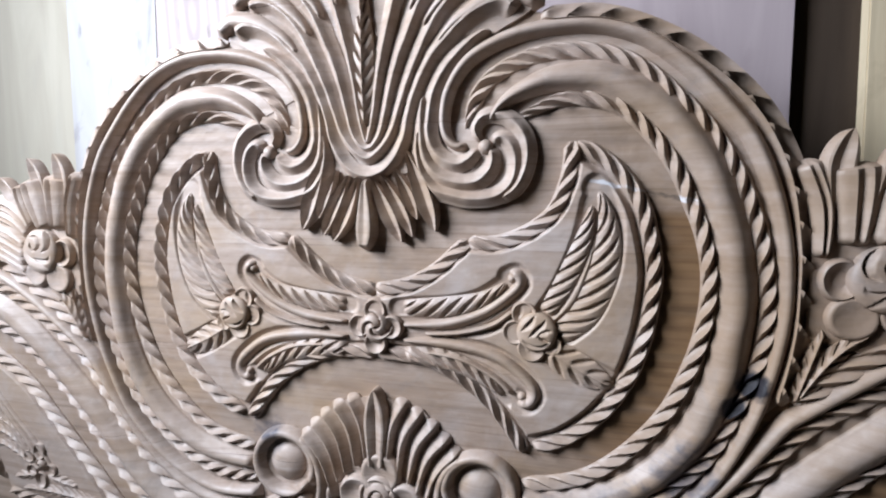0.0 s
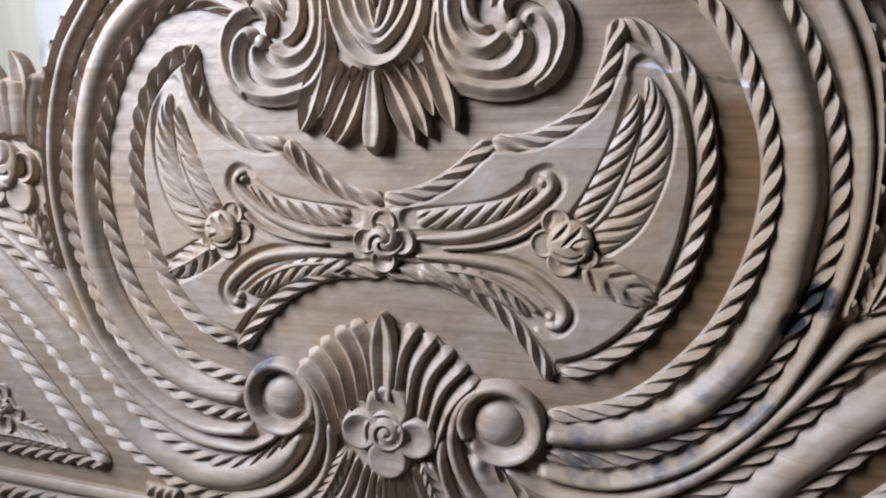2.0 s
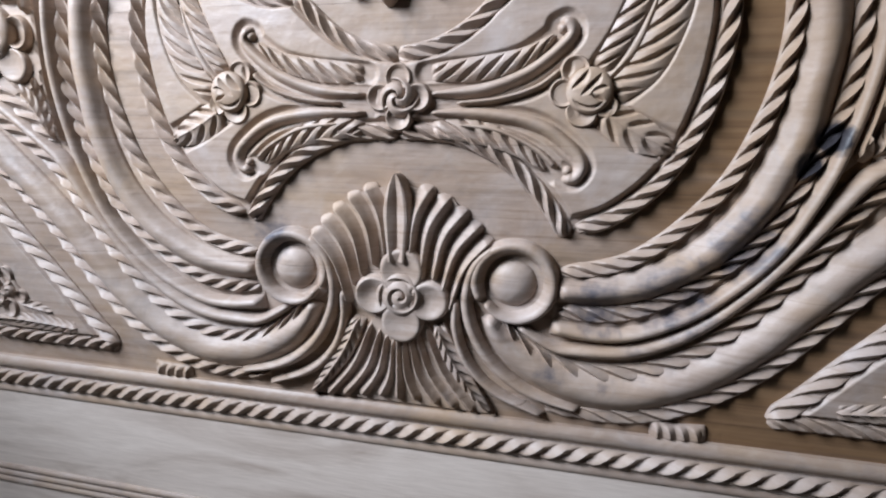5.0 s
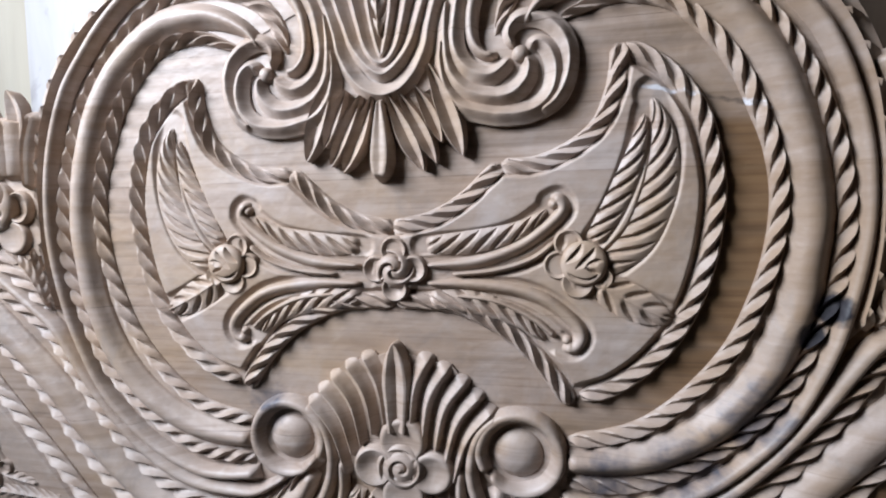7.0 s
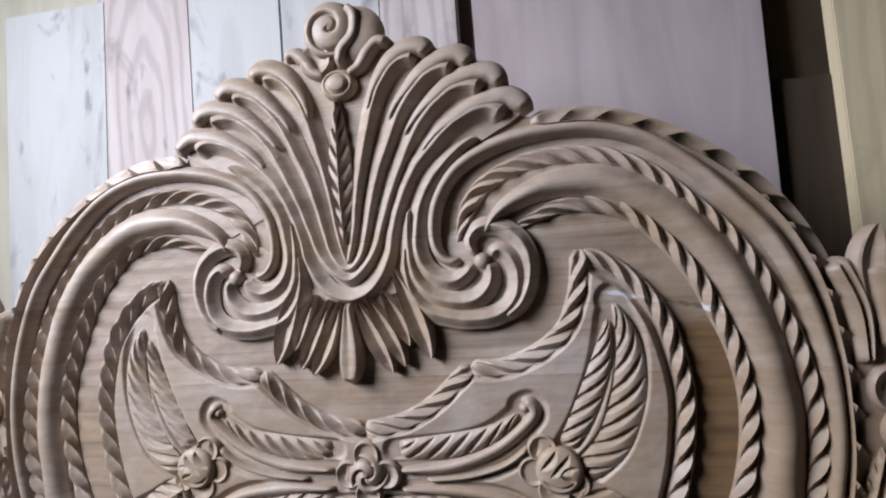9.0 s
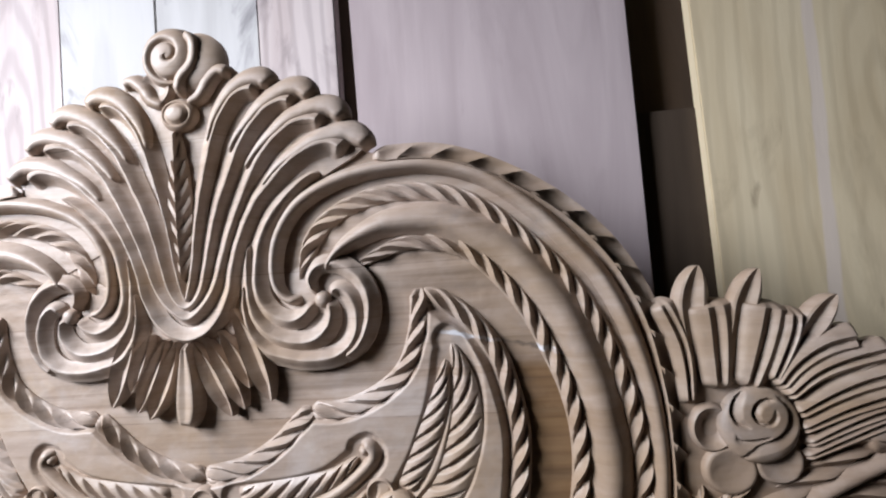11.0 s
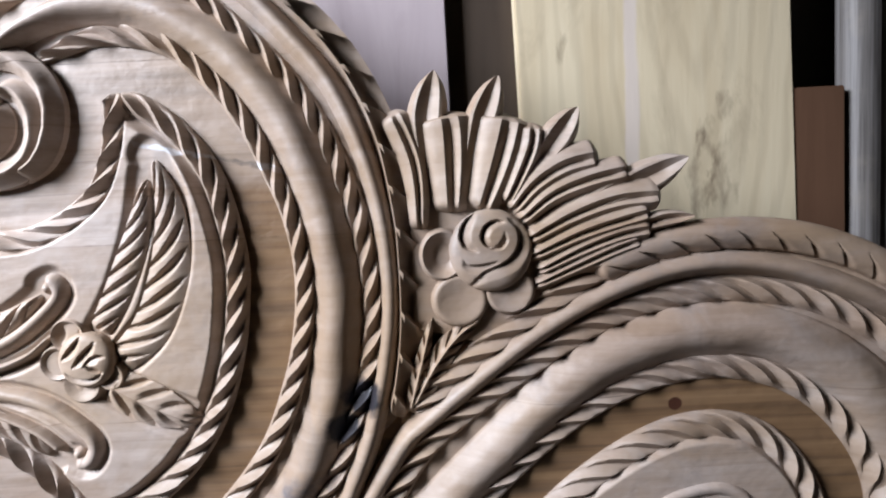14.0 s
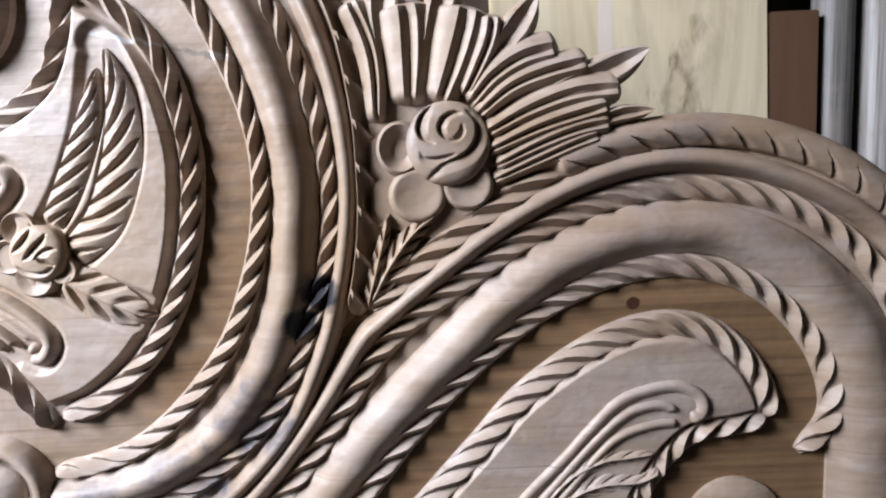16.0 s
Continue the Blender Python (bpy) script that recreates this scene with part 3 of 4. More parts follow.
def fan_petal(name, points, half, top=0.008, floor_h=-0.008):
    """Long rounded petal: a broad slope on its upper side, a sharp gouge and a thin second crest below it."""
    def w(v):
        return half * (0.58 + 0.42 * math.sin(min(v / 0.75, 1) * math.pi / 2)) * (1 if v < 0.88 else math.sqrt(max(0.03, 1 - ((v - 0.88) / 0.12) ** 2)))

    def height(u, s, v):
        gouge = 0.46 * np.clip((0.97 - v) / 0.16, 0, 1) ** 0.7
        crest = np.interp(u, (-1, -0.45, 0.22, 0.6, 1), (0.30, 0.92, 1.0, 0.74, 0.35))
        crest = crest - gouge * np.interp(u, (-0.42, -0.12, 0.22), (0, 1, 0))
        return floor_h + (top - floor_h) * crest * np.where(v > 0.9, 1 - 3 * (v - 0.9), 1)
    return sweep(name, points, w, height, 18, 0.002, smooth=32)


def pointed(name, points, half, top=0.004, floor_h=-0.012, step=0.002):
    """Pointed leaf, hollowed along the middle."""
    def w(v):
        return max(0.0006, half * min(1, 0.7 + 0.6 * v) * max(0.0, 1 - max(0, (v - 0.4) / 0.6) ** 2.4) ** 0.62)

    def height(u, s, v):
        a = np.abs(u)
        crest = np.where(a < 0.62, 1 - 0.45 * (1 - a / 0.62) * np.clip((1.02 - v) / 0.3, 0, 1), 1 - 0.7 * (np.clip(a - 0.62, 0, 1) / 0.38) ** 1.4)
        return floor_h + (top - floor_h) * crest
    return sweep(name, points, w, height, 14, step, smooth=35, rounded=False)


def acanthus(name, points, half, pitch=0.016, top=0.004, floor_h=-0.010, skew=1.5, depth=0.62, cuts=10):
    """Leaf with long gouge cuts that slant from its midrib towards the tip, and a toothed edge."""
    def w(v):
        return max(0.0008, half * (math.sin(math.pi * (0.12 + 0.88 * v) ** 0.85) ** 0.7 if v < 1 else 0.0))

    def height(u, s, v):
        f = np.mod(s / pitch - skew * np.abs(u) * half / pitch + 1e-6, 1.0)
        cut = np.where(f < 0.6, np.clip(f / 0.4, 0, 1), np.clip((1 - f) / 0.2, 0, 1))
        a = np.abs(u)
        deep = depth * np.clip((a - 0.06) * 3, 0, 1)
        rib = 0.25 * np.exp(-(a / 0.14) ** 2)
        return floor_h + (top - floor_h) * (0.9 - 0.25 * a + rib) * (1 - deep + deep * np.clip(cut, 0, 1))
    return sweep(name, points, w, height, 12, pitch / cuts, smooth=50, shear=lambda u: skew * np.abs(u) * half)


def blade(name, points, half, pitch=0.02, top=0.002, floor_h=-0.012, slant=0.0, deep=0.0065, skew=1.15):
    """Smooth leaf with lens-shaped gouge cuts. slant: the cuts cross the whole leaf that way; 0: they spread from the midrib on both sides."""
    def w(v):
        return max(0.0008, half * (math.sin(math.pi * (0.10 + 0.90 * v) ** 0.85) ** 0.65 if v < 1 else 0.0))

    def run(u):
        return (slant * u if slant else skew * np.abs(u)) * half

    def height(u, s, v):
        f = np.mod((s - run(u)) / pitch, 1.0)
        q = (u + 1) / 2 if slant < 0 else (1 - u) / 2 if slant else np.abs(u)
        q = np.clip((q - 0.12) / 0.98, 0, 1)
        wide = 0.02 + 0.36 * np.sin(np.pi * q ** 0.8) ** 0.8
        side = (f - 0.5) / wide
        lens = np.where(side < 0, np.clip(1 + side, 0, 1), np.clip(1 - side * 1.5, 0, 1)) ** 0.8
        a = np.abs(u)
        body = 1 - 0.35 * a**2 + (0.0 if slant else 0.12 * np.exp(-(a / 0.1) ** 2))
        fade = np.clip((1 - v) / 0.12, 0, 1) ** 0.5 * np.clip(v / 0.08, 0, 1)
        return floor_h + (top - floor_h) * body * (0.35 + 0.65 * fade) - deep * lens * np.sin(np.pi * np.clip(q, 0, 1)) ** 0.35 * fade
    return sweep(name, points, w, height, 16, pitch / 14, smooth=50, shear=run)


def spiral_bud(name, centre, radius, top=0.012, floor_h=-0.006, turns=2.2, cut=0.005, flip=1, squash=1.0, arms=1):
    """Rose bud: a dome with spiral cuts."""
    def height(r, a):
        dome = floor_h + (top - floor_h) * np.sqrt(np.clip(1 - 0.93 * r**2.6, 0, 1))
        f = np.mod(r * turns * arms - a * arms, 1.0)
        return dome - cut * np.exp(-((f - 0.5) / 0.13) ** 2) * np.clip(r * 6, 0, 1) + 1.1 * cut * (np.interp(f, (0, 0.44, 0.56, 1), (0.5, 0.06, 0.94, 0.5)) - 0.5)
    return disc(name, centre, radius, height, 40, 96, squash=squash, flip=flip, twist=turns)


def cut_bud(name, centre, radius, cuts, low=-0.003, rise=0.022):
    """Ball of a bud with curling cuts: paths in hundredths of the radius, width and depth of each."""
    def cut(x, z, path, wide, deep):
        """A steep wall on the path, an easy rise to its right."""
        p = spline([(10 * a, 10 * b) for a, b in path], 0.04)[0]
        p, tan = p[None, None], np.gradient(p, axis=0)
        d2 = (x[..., None] - p[..., 0]) ** 2 + (z[..., None] - p[..., 1]) ** 2
        k = d2.argmin(-1)
        d = np.sqrt(d2.min(-1))
        q = p[0, 0][k]
        side = tan[k][..., 0] * (z - q[..., 1]) - tan[k][..., 1] * (x - q[..., 0])
        along = np.sqrt(np.sin(np.pi * np.clip((k + 0.5) / p.shape[2], 0, 1)))
        w = wide * along + 1e-4
        return deep * along * np.where(side < 0, np.clip(1 - d / w, 0, 1), np.clip(1 - d / 0.05, 0, 1))

    def height(r, a):
        x, z = r * np.cos(2 * np.pi * a), r * np.sin(2 * np.pi * a)
        return low + rise * np.sqrt(np.clip(1 - 0.95 * r**2.4, 0, 1)) - sum(cut(x, z, *c) for c in cuts)
    return disc(name, centre, radius, height, 50, 140, smooth=45)


def cup(name, centre, radius, top=0.004, floor_h=-0.010, dish=0.006, squash=1.0, lean=0.0, towards=0.0):
    """Rounded flower petal: a hollow with a raised round lip; it leans down towards that angle (turns)."""
    def height(r, a):
        lip = floor_h + (top - floor_h) * np.where(r < 0.82, 1.0, np.sqrt(np.clip(1 - ((r - 0.82) / 0.2) ** 2, 0, 1)))
        return lip - dish * np.clip(1 - (r / 0.8) ** 2, 0, 1) - lean * r * np.cos(2 * np.pi * (a - towards))
    return disc(name, centre, radius, height, 12, 30, squash=squash, smooth=50)


def mirror_path(points):
    """The full symmetric path of a half path that ends on the middle line."""
    return points + [(-x, z) for x, z in reversed(points[:-1])]


# ---- the headboard ----
headboard = tagged(new("headboard"), "large bed headboard of pale unvarnished hand-carved wood standing on the floor", "headboard")
headboard.location = (0, 0, CENTRE)

EDGE = [(0, 440), (50, 432), (95, 424), (128, 408), (160, 376), (186, 346), (248, 344), (298, 326), (347, 296), (385, 261), (412, 223), (433, 180),
        (455, 160), (500, 160), (545, 142), (595, 118), (632, 84), (676, 92), (718, 93), (762, 85), (807, 66), (850, 40), (888, 2), (914, -52), (922, -110), (924, -362)]
right_edge, _ = spline(EDGE, 0.006)
outline = [tuple(q) for q in right_edge] + [(-x, z) for x, z in right_edge[::-1][:-1]]
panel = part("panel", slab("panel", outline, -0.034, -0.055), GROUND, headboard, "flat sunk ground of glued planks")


def board(z0, z1):
    """One lying board of the ground: the outline between two heights."""
    bm = bmesh.new()
    bm.from_mesh(slab("board", outline, -0.031, -0.0335))
    for z, n in ((z0 + 0.0003, -1), (z1 - 0.0003, 1)):
        cut = bmesh.ops.bisect_plane(bm, geom=bm.verts[:] + bm.edges[:] + bm.faces[:], plane_co=(0, 0, z), plane_no=(0, 0, n), clear_outer=True)
        bmesh.ops.edgeloop_fill(bm, edges=[e for e in cut["geom_cut"] if isinstance(e, bmesh.types.BMEdge)])
    me = bpy.data.meshes.new("board")
    bm.to_mesh(me)
    bm.free()
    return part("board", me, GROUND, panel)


for k in range(-3, 4):
    board(max(-0.362, -0.043 + 0.14 * k), -0.043 + 0.14 * (k + 1))

# lower rail
rail = part("bottom_rail", slab("bottom_rail", [(-0.93, -0.3505), (0.93, -0.3505), (0.93, -0.62), (-0.93, -0.62)], -0.012, -0.05), RAIL, headboard, "wide plain board below the carving")
part("cap_fillet", sweep("cap_fillet", [(-930, -354), (0, -354), (930, -354)], taper(0.009, 0.009, 0), lambda u, s, v: -0.010 + 0.010 * np.sqrt(np.clip(1 - 0.85 * u * u, 0, 1)), 8, 0.03), WOOD, rail)
part("rope_bead", rope("rope_bead", [(-930, -378), (0, -378), (930, -378)], 0.0115, 0.0245, -0.016, 0.019, -0.72, 0.5), WOOD, rail)
part("lower_fillet", sweep("lower_fillet", [(-930, -397), (0, -397), (930, -397)], taper(0.005, 0.005, 0), lambda u, s, v: -0.012 + 0.006 * np.sqrt(np.clip(1 - 0.85 * u * u, 0, 1)), 6, 0.03), WOOD, rail)
for z in (-528, -539, -550):
    part("foot_moulding", sweep("foot_moulding", [(-930, z), (0, z), (930, z)], taper(0.005, 0.005, 0), lambda u, s, v: -0.012 + 0.008 * np.sqrt(np.clip(1 - 0.85 * u * u, 0, 1)), 6, 0.03), WOOD, rail)

# bands of the middle medallion, from the inside outwards
ROPE_A = [(170, 241), (212, 256), (244, 255), (274, 244), (303, 216), (326, 183), (341, 149), (354, 114), (361, 71), (358, 25), (347, -20), (325, -72), (289, -118), (251, -150), (215, -165), (176, -172)]
both("rope_moulding", rope("rope_moulding", ROPE_A, 0.0088, 0.025, a=0.12), headboard)
ROLL_A = [(136, 234), (150, 253), (172, 267), (204, 277), (246, 276), (286, 259), (319, 232), (346, 198), (368, 150), (380, 104), (386, 60), (383, 10), (374, -42), (349, -100), (311, -146), (264, -176), (216, -189), (172, -191)]
both("roll_moulding", roll("roll_moulding", ROLL_A, taper(0.004, 0.0185, 0.22, 0.25, 0.0125)), headboard, "smooth half-round moulding")
ROPE_B = [(111, 228), (124, 266), (150, 290), (194, 304), (246, 302), (287, 285), (320, 257), (353, 222), (377, 184), (394, 144), (408, 97), (414, 43), (410, 0), (397, -43), (370, -109), (337, -150), (301, -180), (256, -206), (218, -215), (174, -214)]
both("rope_moulding", rope("rope_moulding", ROPE_B, 0.0092, 0.024, a=0.05), headboard)
FILLET_C = [(113, 210), (99, 211), (88, 224), (86, 247), (93, 274), (114, 302), (150, 320), (196, 329), (248, 327), (293, 311), (332, 281), (364, 246), (391, 210), (412, 160), (424, 110), (428, 60), (425, 15), (415, -35), (401, -80), (373, -138), (340, -177), (303, -208), (253, -232), (214, -237), (168, -232)]
both("fillet", fillet("fillet", FILLET_C, taper(0.005, 0.0088, 0.15), 0.005), headboard, "smooth raised fillet")
ROPE_D = [(189, 341), (248, 338), (298, 320), (347, 290), (385, 255), (411, 218), (431, 169), (441, 110), (443, 70), (442, 23), (436, -20), (428, -52)]
both("notched_edge", barbed("notched_edge", ROPE_D, 0.0105, 0.033), headboard)

# bands that run from the lower scrolls out into the wings
FILLET_E = [(132, -232), (169, -253), (198, -256), (254, -250), (305, -225), (351, -184), (394, -130), (432, -74), (450, -57), (496, -21), (541, 11), (585, 35), (629, 52), (673, 60), (717, 58), (761, 47), (806, 28), (846, 2), (874, -38), (890, -84), (896, -130), (896, -335)]
both("fillet", fillet("fillet", FILLET_E, taper(0.004, 0.0095, 0.1), 0.004), headboard, "smooth raised fillet")
ROPE_E = [(440, -48), (488, -9), (524, 17), (564, 42), (587, 57), (631, 74), (675, 82), (718, 82), (762, 74), (807, 56), (846, 30), (880, -6), (904, -55), (912, -110), (914, -140)]
both("rope_moulding", rope("rope_moulding", ROPE_E[:6], 0.0118, 0.030, -0.016, 0.018, 0.9, 0.7, a=0.12, b=0.1), headboard)
both("notched_edge", nicked("notched_edge", ROPE_E[4:], 0.0125, 0.026), headboard)
ROPE_F = [(118, -230), (139, -253), (176, -274), (223, -280), (272, -269), (318, -243), (363, -198), (404, -143), (447, -80), (495, -41), (540, -12), (585, 14), (629, 30), (673, 38), (717, 37), (761, 28), (800, 9), (832, -15), (857, -47), (873, -90), (879, -140), (879, -335)]
both("rope_moulding", rope("rope_moulding", ROPE_F, 0.0105, 0.026, a=0.08), headboard)
ROLL_F = [(100, -225), (117, -252), (152, -280), (201, -298), (258, -298), (320, -271), (370, -230), (415, -178), (458, -130), (504, -86), (549, -45), (594, -15), (638, 2), (681, 7), (725, 2), (772, -20), (812, -60), (836, -105), (846, -155), (846, -335)]
both("roll_moulding", roll("roll_moulding", ROLL_F, lambda v: taper(0.008, 0.0215, 0.1)(v) + 0.0125 * min(1, max(0, (v - 0.66) / 0.14)) ** 1.5), headboard, "smooth half-round moulding")
ROPE_G = [(168, -327), (232, -328), (288, -317), (339, -290), (385, -252), (427, -202), (468, -151), (514, -103), (560, -65), (604, -40), (648, -26), (692, -23), (738, -35), (774, -60), (802, -97), (815, -135), (810, -163), (788, -184)]
both("rope_moulding", rope("rope_moulding", ROPE_G, 0.0105, 0.026, a=0.12), headboard)
both("rope_end", rope("rope_end", [(278, -338), (305, -338), (334, -336)], 0.010, 0.013, -0.012, 0.012, 0.2, 0.6), headboard)

# the bands stand on a common raised bed
def bed(inner, outer):
    loop = [tuple(q) for q in spline(inner, 0.008)[0]] + [tuple(q) for q in spline(outer, 0.008)[0][::-1]]
    both("band_bed", slab("band_bed", loop, -0.0215, -0.033), headboard)


bed(ROPE_A, FILLET_C[4:])
bed(ROPE_G[:-1], FILLET_E[:-3])
bed(FILLET_E[7:-3], ROPE_E)
bed(FILLET_C[8:19], ROPE_D[2:])

# crescent plaque in the middle
PL_TOP1 = [(0, 44), (42, 53), (74, 70), (98, 91), (113, 105)]
PL_TOP2 = [(113, 103), (147, 104), (180, 117), (206, 138), (219, 167), (224, 194), (224, 213)]
PL_OUT = [(228, 210), (251, 197), (273, 178), (292, 150), (302, 118), (308, 82), (307, 50), (300, 6), (285, -39), (258, -81), (221, -112), (188, -125)]
PL_BOT = [(179, -133), (164, -109), (138, -78), (107, -54), (67, -36), (32, -31), (0, -31)]
SPINDLES = [([(33, 6), (86, 10), (128, 24), (156, 43), (172, 60), (168, 71), (159, 68)], 0.0072), ([(60, -3), (104, 1), (141, 12), (166, 30)], 0.0035),
            ([(33, -12), (98, -14), (146, -24), (178, -46), (188, -62), (181, -74), (170, -70)], 0.0078), ([(60, -24), (104, -29), (142, -46), (166, -66)], 0.004)]
PLAQUE_LEAVES = [([(32, 27), (86, 31), (128, 41), (160, 62)], 0.0115, 0.019), ([(34, -28), (80, -30), (122, -43), (158, -70)], 0.0115, 0.019),
                 ([(209, 2), (240, 30), (256, 66), (262, 98), (261, 130), (251, 164)], 0.0160, 0.0205), ([(197, 26), (215, 55), (229, 86), (239, 116), (246, 150)], 0.0115, 0.019), ([(202, -10), (235, -29), (274, -47)], 0.0175, 0.019)]
SUNK = [(pts, w * (0.9 if w > 0.01 else 1.0)) for pts, w, pitch in PLAQUE_LEAVES] + [(pts, w + 0.003) for pts, w in SPINDLES]
SUNK += [([(-x, z) for x, z in pts], w) for pts, w in SUNK]
CRESCENT = [PL_TOP1, PL_TOP2, PL_OUT, PL_BOT]
OTHER = [[(-x, z) for x, z in reversed(q)] for q in reversed(CRESCENT)]
NEAR, FAR = [0.004, 0.004, 0.0105, 0.0095], [0.0105, 0.0105, 0.0165, 0.0150]
plaque = part("plaque", plateau("plaque", CRESCENT + OTHER, -0.001, -0.021, NEAR + NEAR[::-1], FAR + FAR[::-1], sunk=SUNK), WOOD, headboard, "raised crescent plaque with a roped border")
for pts in (PL_TOP1, PL_TOP2, PL_OUT, PL_BOT):
    for left in (False, True):
        hand = -0.85 if left and pts is not PL_OUT else 0.85
        part("rope_border", rope("rope_border", pts, 0.0095, 0.025, -0.018, 0.020, hand, 0.62, a=0.04, b=0.05), WOOD, plaque, "", left)

for pts, w in SPINDLES:
    both("scroll_strand", fillet("scroll_strand", pts, taper(0.002, w, 0.3), 0.003, -0.011, 0.2, 0.002), plaque)
for k, (pts, w, pitch) in enumerate(PLAQUE_LEAVES):
    both("leaf", blade("leaf", pts, w, pitch, 0.002, -0.012, (1.3, -1.3, -1.25, -1.4, 0)[k]), plaque)


both("curl_eye", disc("curl_eye", (163, 66), 0.0052, lambda r, a: -0.01 + 0.011 * np.sqrt(np.clip(1 - 0.9 * r * r, 0, 1)), 6, 20), plaque)
both("curl_eye", disc("curl_eye", (175, -67), 0.0052, lambda r, a: -0.01 + 0.011 * np.sqrt(np.clip(1 - 0.9 * r * r, 0, 1)), 6, 20), plaque)


def rosette(centre, size, turn, mirrored=False, petals=4, label="small carved rose"):
    """Small rose: rounded hollow petals round a cut bud."""
    cx, cz = centre
    hub = part("rosette", spiral_bud("rosette", centre, 0.68 * size, 0.009, -0.007, 0.5 if turn else 0.55, 0.0070, arms=2 if turn else 3), WOOD, headboard, label, mirrored)
    for k in range(petals):
        a = turn + 2 * math.pi * k / petals
        r = size * 640
        part("petal", cup("petal", (cx + r * math.cos(a), cz + r * math.sin(a)), 0.48 * size, 0.003, -0.012, 0.008), WOOD, hub)
    return hub


rosette((2, 3), 0.031, 0.0)


SIDE_CUTS = [([(-74, 10), (-52, 40), (-12, 84)], 0.34, 0.010), ([(-34, -18), (-8, 20), (42, 66)], 0.36, 0.010), ([(4, -18), (22, 6), (52, 20), (74, 14)], 0.30, 0.008),
             ([(62, -44), (30, -34), (8, -20)], 0.2, 0.008), ([(-70, -40), (-30, -62), (20, -66), (60, -48)], 0.2, 0.007)]


def side_rose(mirrored):
    """Rose bud turned sideways, with three cupped petals behind it."""
    hub = part("rosette", cut_bud("rosette", (191, 9), 0.0215, SIDE_CUTS, -0.001, 0.015), WOOD, headboard, "sideways rose bud with cupped petals", mirrored)
    for x, z, r, dish in ((167, 7, 0.0150, 0.008), (177, 28, 0.0150, 0.008), (185, -10, 0.0165, 0.004), (207, -5, 0.0120, 0.003)):
        part("petal", cup("petal", (x, z), r, 0.002, -0.014, dish), WOOD, hub)


side_rose(False)
side_rose(True)

# shell crest
SHELL = [(0, 455), (40, 446), (62, 436), (95, 430), (126, 417), (146, 402), (166, 380), (186, 352), (150, 330), (110, 306), (88, 276), (80, 245), (80, 215), (60, 195), (40, 180), (0, 176)]
half = [tuple(q) for q in spline(SHELL, 0.006)[0]]
shell = part("shell_crest", slab("shell_crest", half + [(-x, z) for x, z in half[::-1] if x > 0.001], -0.010, -0.034), WOOD, headboard, "fluted shell with rolled rim")
shell.location.x = -0.004
U_RIBS = [([(87, 416), (73, 417), (63, 413), (53, 403), (43, 387), (35, 367), (27, 339), (20, 311), (14, 282), (10, 254), (5, 231), (0, 217)], 0.0074),
          ([(123, 398), (110, 402), (95, 397), (83, 387), (68, 369), (58, 350), (52, 336), (40, 309), (31, 281), (24, 253), (18, 230), (10, 216), (0, 210)], 0.0084),
          ([(150, 376), (137, 381), (120, 379), (105, 370), (89, 355), (76, 336), (61, 306), (49, 279), (39, 251), (31, 229), (20, 213), (9, 203), (0, 199)], 0.0090),
          ([(169, 347), (157, 356), (143, 356), (126, 350), (108, 338), (99, 329), (80, 310), (67, 289), (57, 267), (50, 245), (45, 222), (34, 200), (19, 185), (0, 179)], 0.0096)]
for pts, w in U_RIBS:
    part("rib", ridge("rib", mirror_path(pts), lambda v, w=w: w * (0.95 + 1.0 * abs(2 * v - 1) ** 2.0), 0.0050, -0.0060, 1.12, swell=0.0045, lean=0.26), WOOD, shell)
CAPS = [[(30, 366), (36, 388), (45, 405), (58, 420), (74, 429), (90, 429), (100, 418)], [(51, 355), (61, 373), (74, 388), (88, 402), (103, 411), (118, 416), (131, 414), (141, 401)],
        [(66, 338), (81, 358), (96, 372), (113, 385), (130, 392), (146, 395), (161, 391), (170, 377)], [(82, 319), (100, 339), (118, 351), (137, 361), (156, 366), (173, 367), (186, 359), (192, 349)]]
for pts in CAPS:
    both("rim_roll", fillet("rim_roll", pts, taper(0.0025, 0.0115, 0.8, 0.15, 0.006), 0.0065, -0.0085, -0.38, 0.002), shell)
both("rim_leaf", fillet("rim_leaf", [(8, 410), (24, 418), (34, 432), (46, 441), (60, 436)], taper(0.004, 0.0085, 0.5, 0.3, 0.004), 0.006, -0.008, -0.2, 0.002), shell)
part("middle_leaf", acanthus("middle_leaf", [(-1, 232), (-3, 300), (-2, 388)], 0.013, 0.018, 0.006, -0.013), WOOD, shell)

# scrolls beside the shell
VOLUTE_R = 0.050


def volute_height(r, a):
    return -0.026 + 0.017 * np.sqrt(np.clip(1 - 0.95 * r * r, 0, 1))


volutes = both("volute", disc("volute", (128, 196), VOLUTE_R, volute_height, 10, 40), headboard, "whirling scroll")
STRANDS = [([(138, 331), (123, 324), (105, 310), (88, 292), (76, 270), (71, 248), (69, 226), (74, 209), (85, 197), (102, 191), (117, 198), (124, 208)], 0.0105),
           ([(64, 268), (61, 243), (61, 221), (65, 198), (79, 180), (101, 171), (123, 172), (138, 185), (141, 200), (135, 208)], 0.0105),
           ([(58, 232), (56, 208), (61, 182), (75, 164), (94, 157), (117, 153), (144, 156), (161, 170), (166, 191), (161, 210), (149, 219), (140, 211)], 0.0105),
           ([(128, 213), (122, 227), (127, 238), (139, 243), (156, 239), (171, 226), (178, 207), (176, 185), (166, 165), (149, 152)], 0.0095)]
for pts, w in STRANDS:
    both("strand", ridge("strand", pts, taper(0.003, w, 0.3, 0.22, 0.006), 0.006, -0.006, 1.05), volutes)

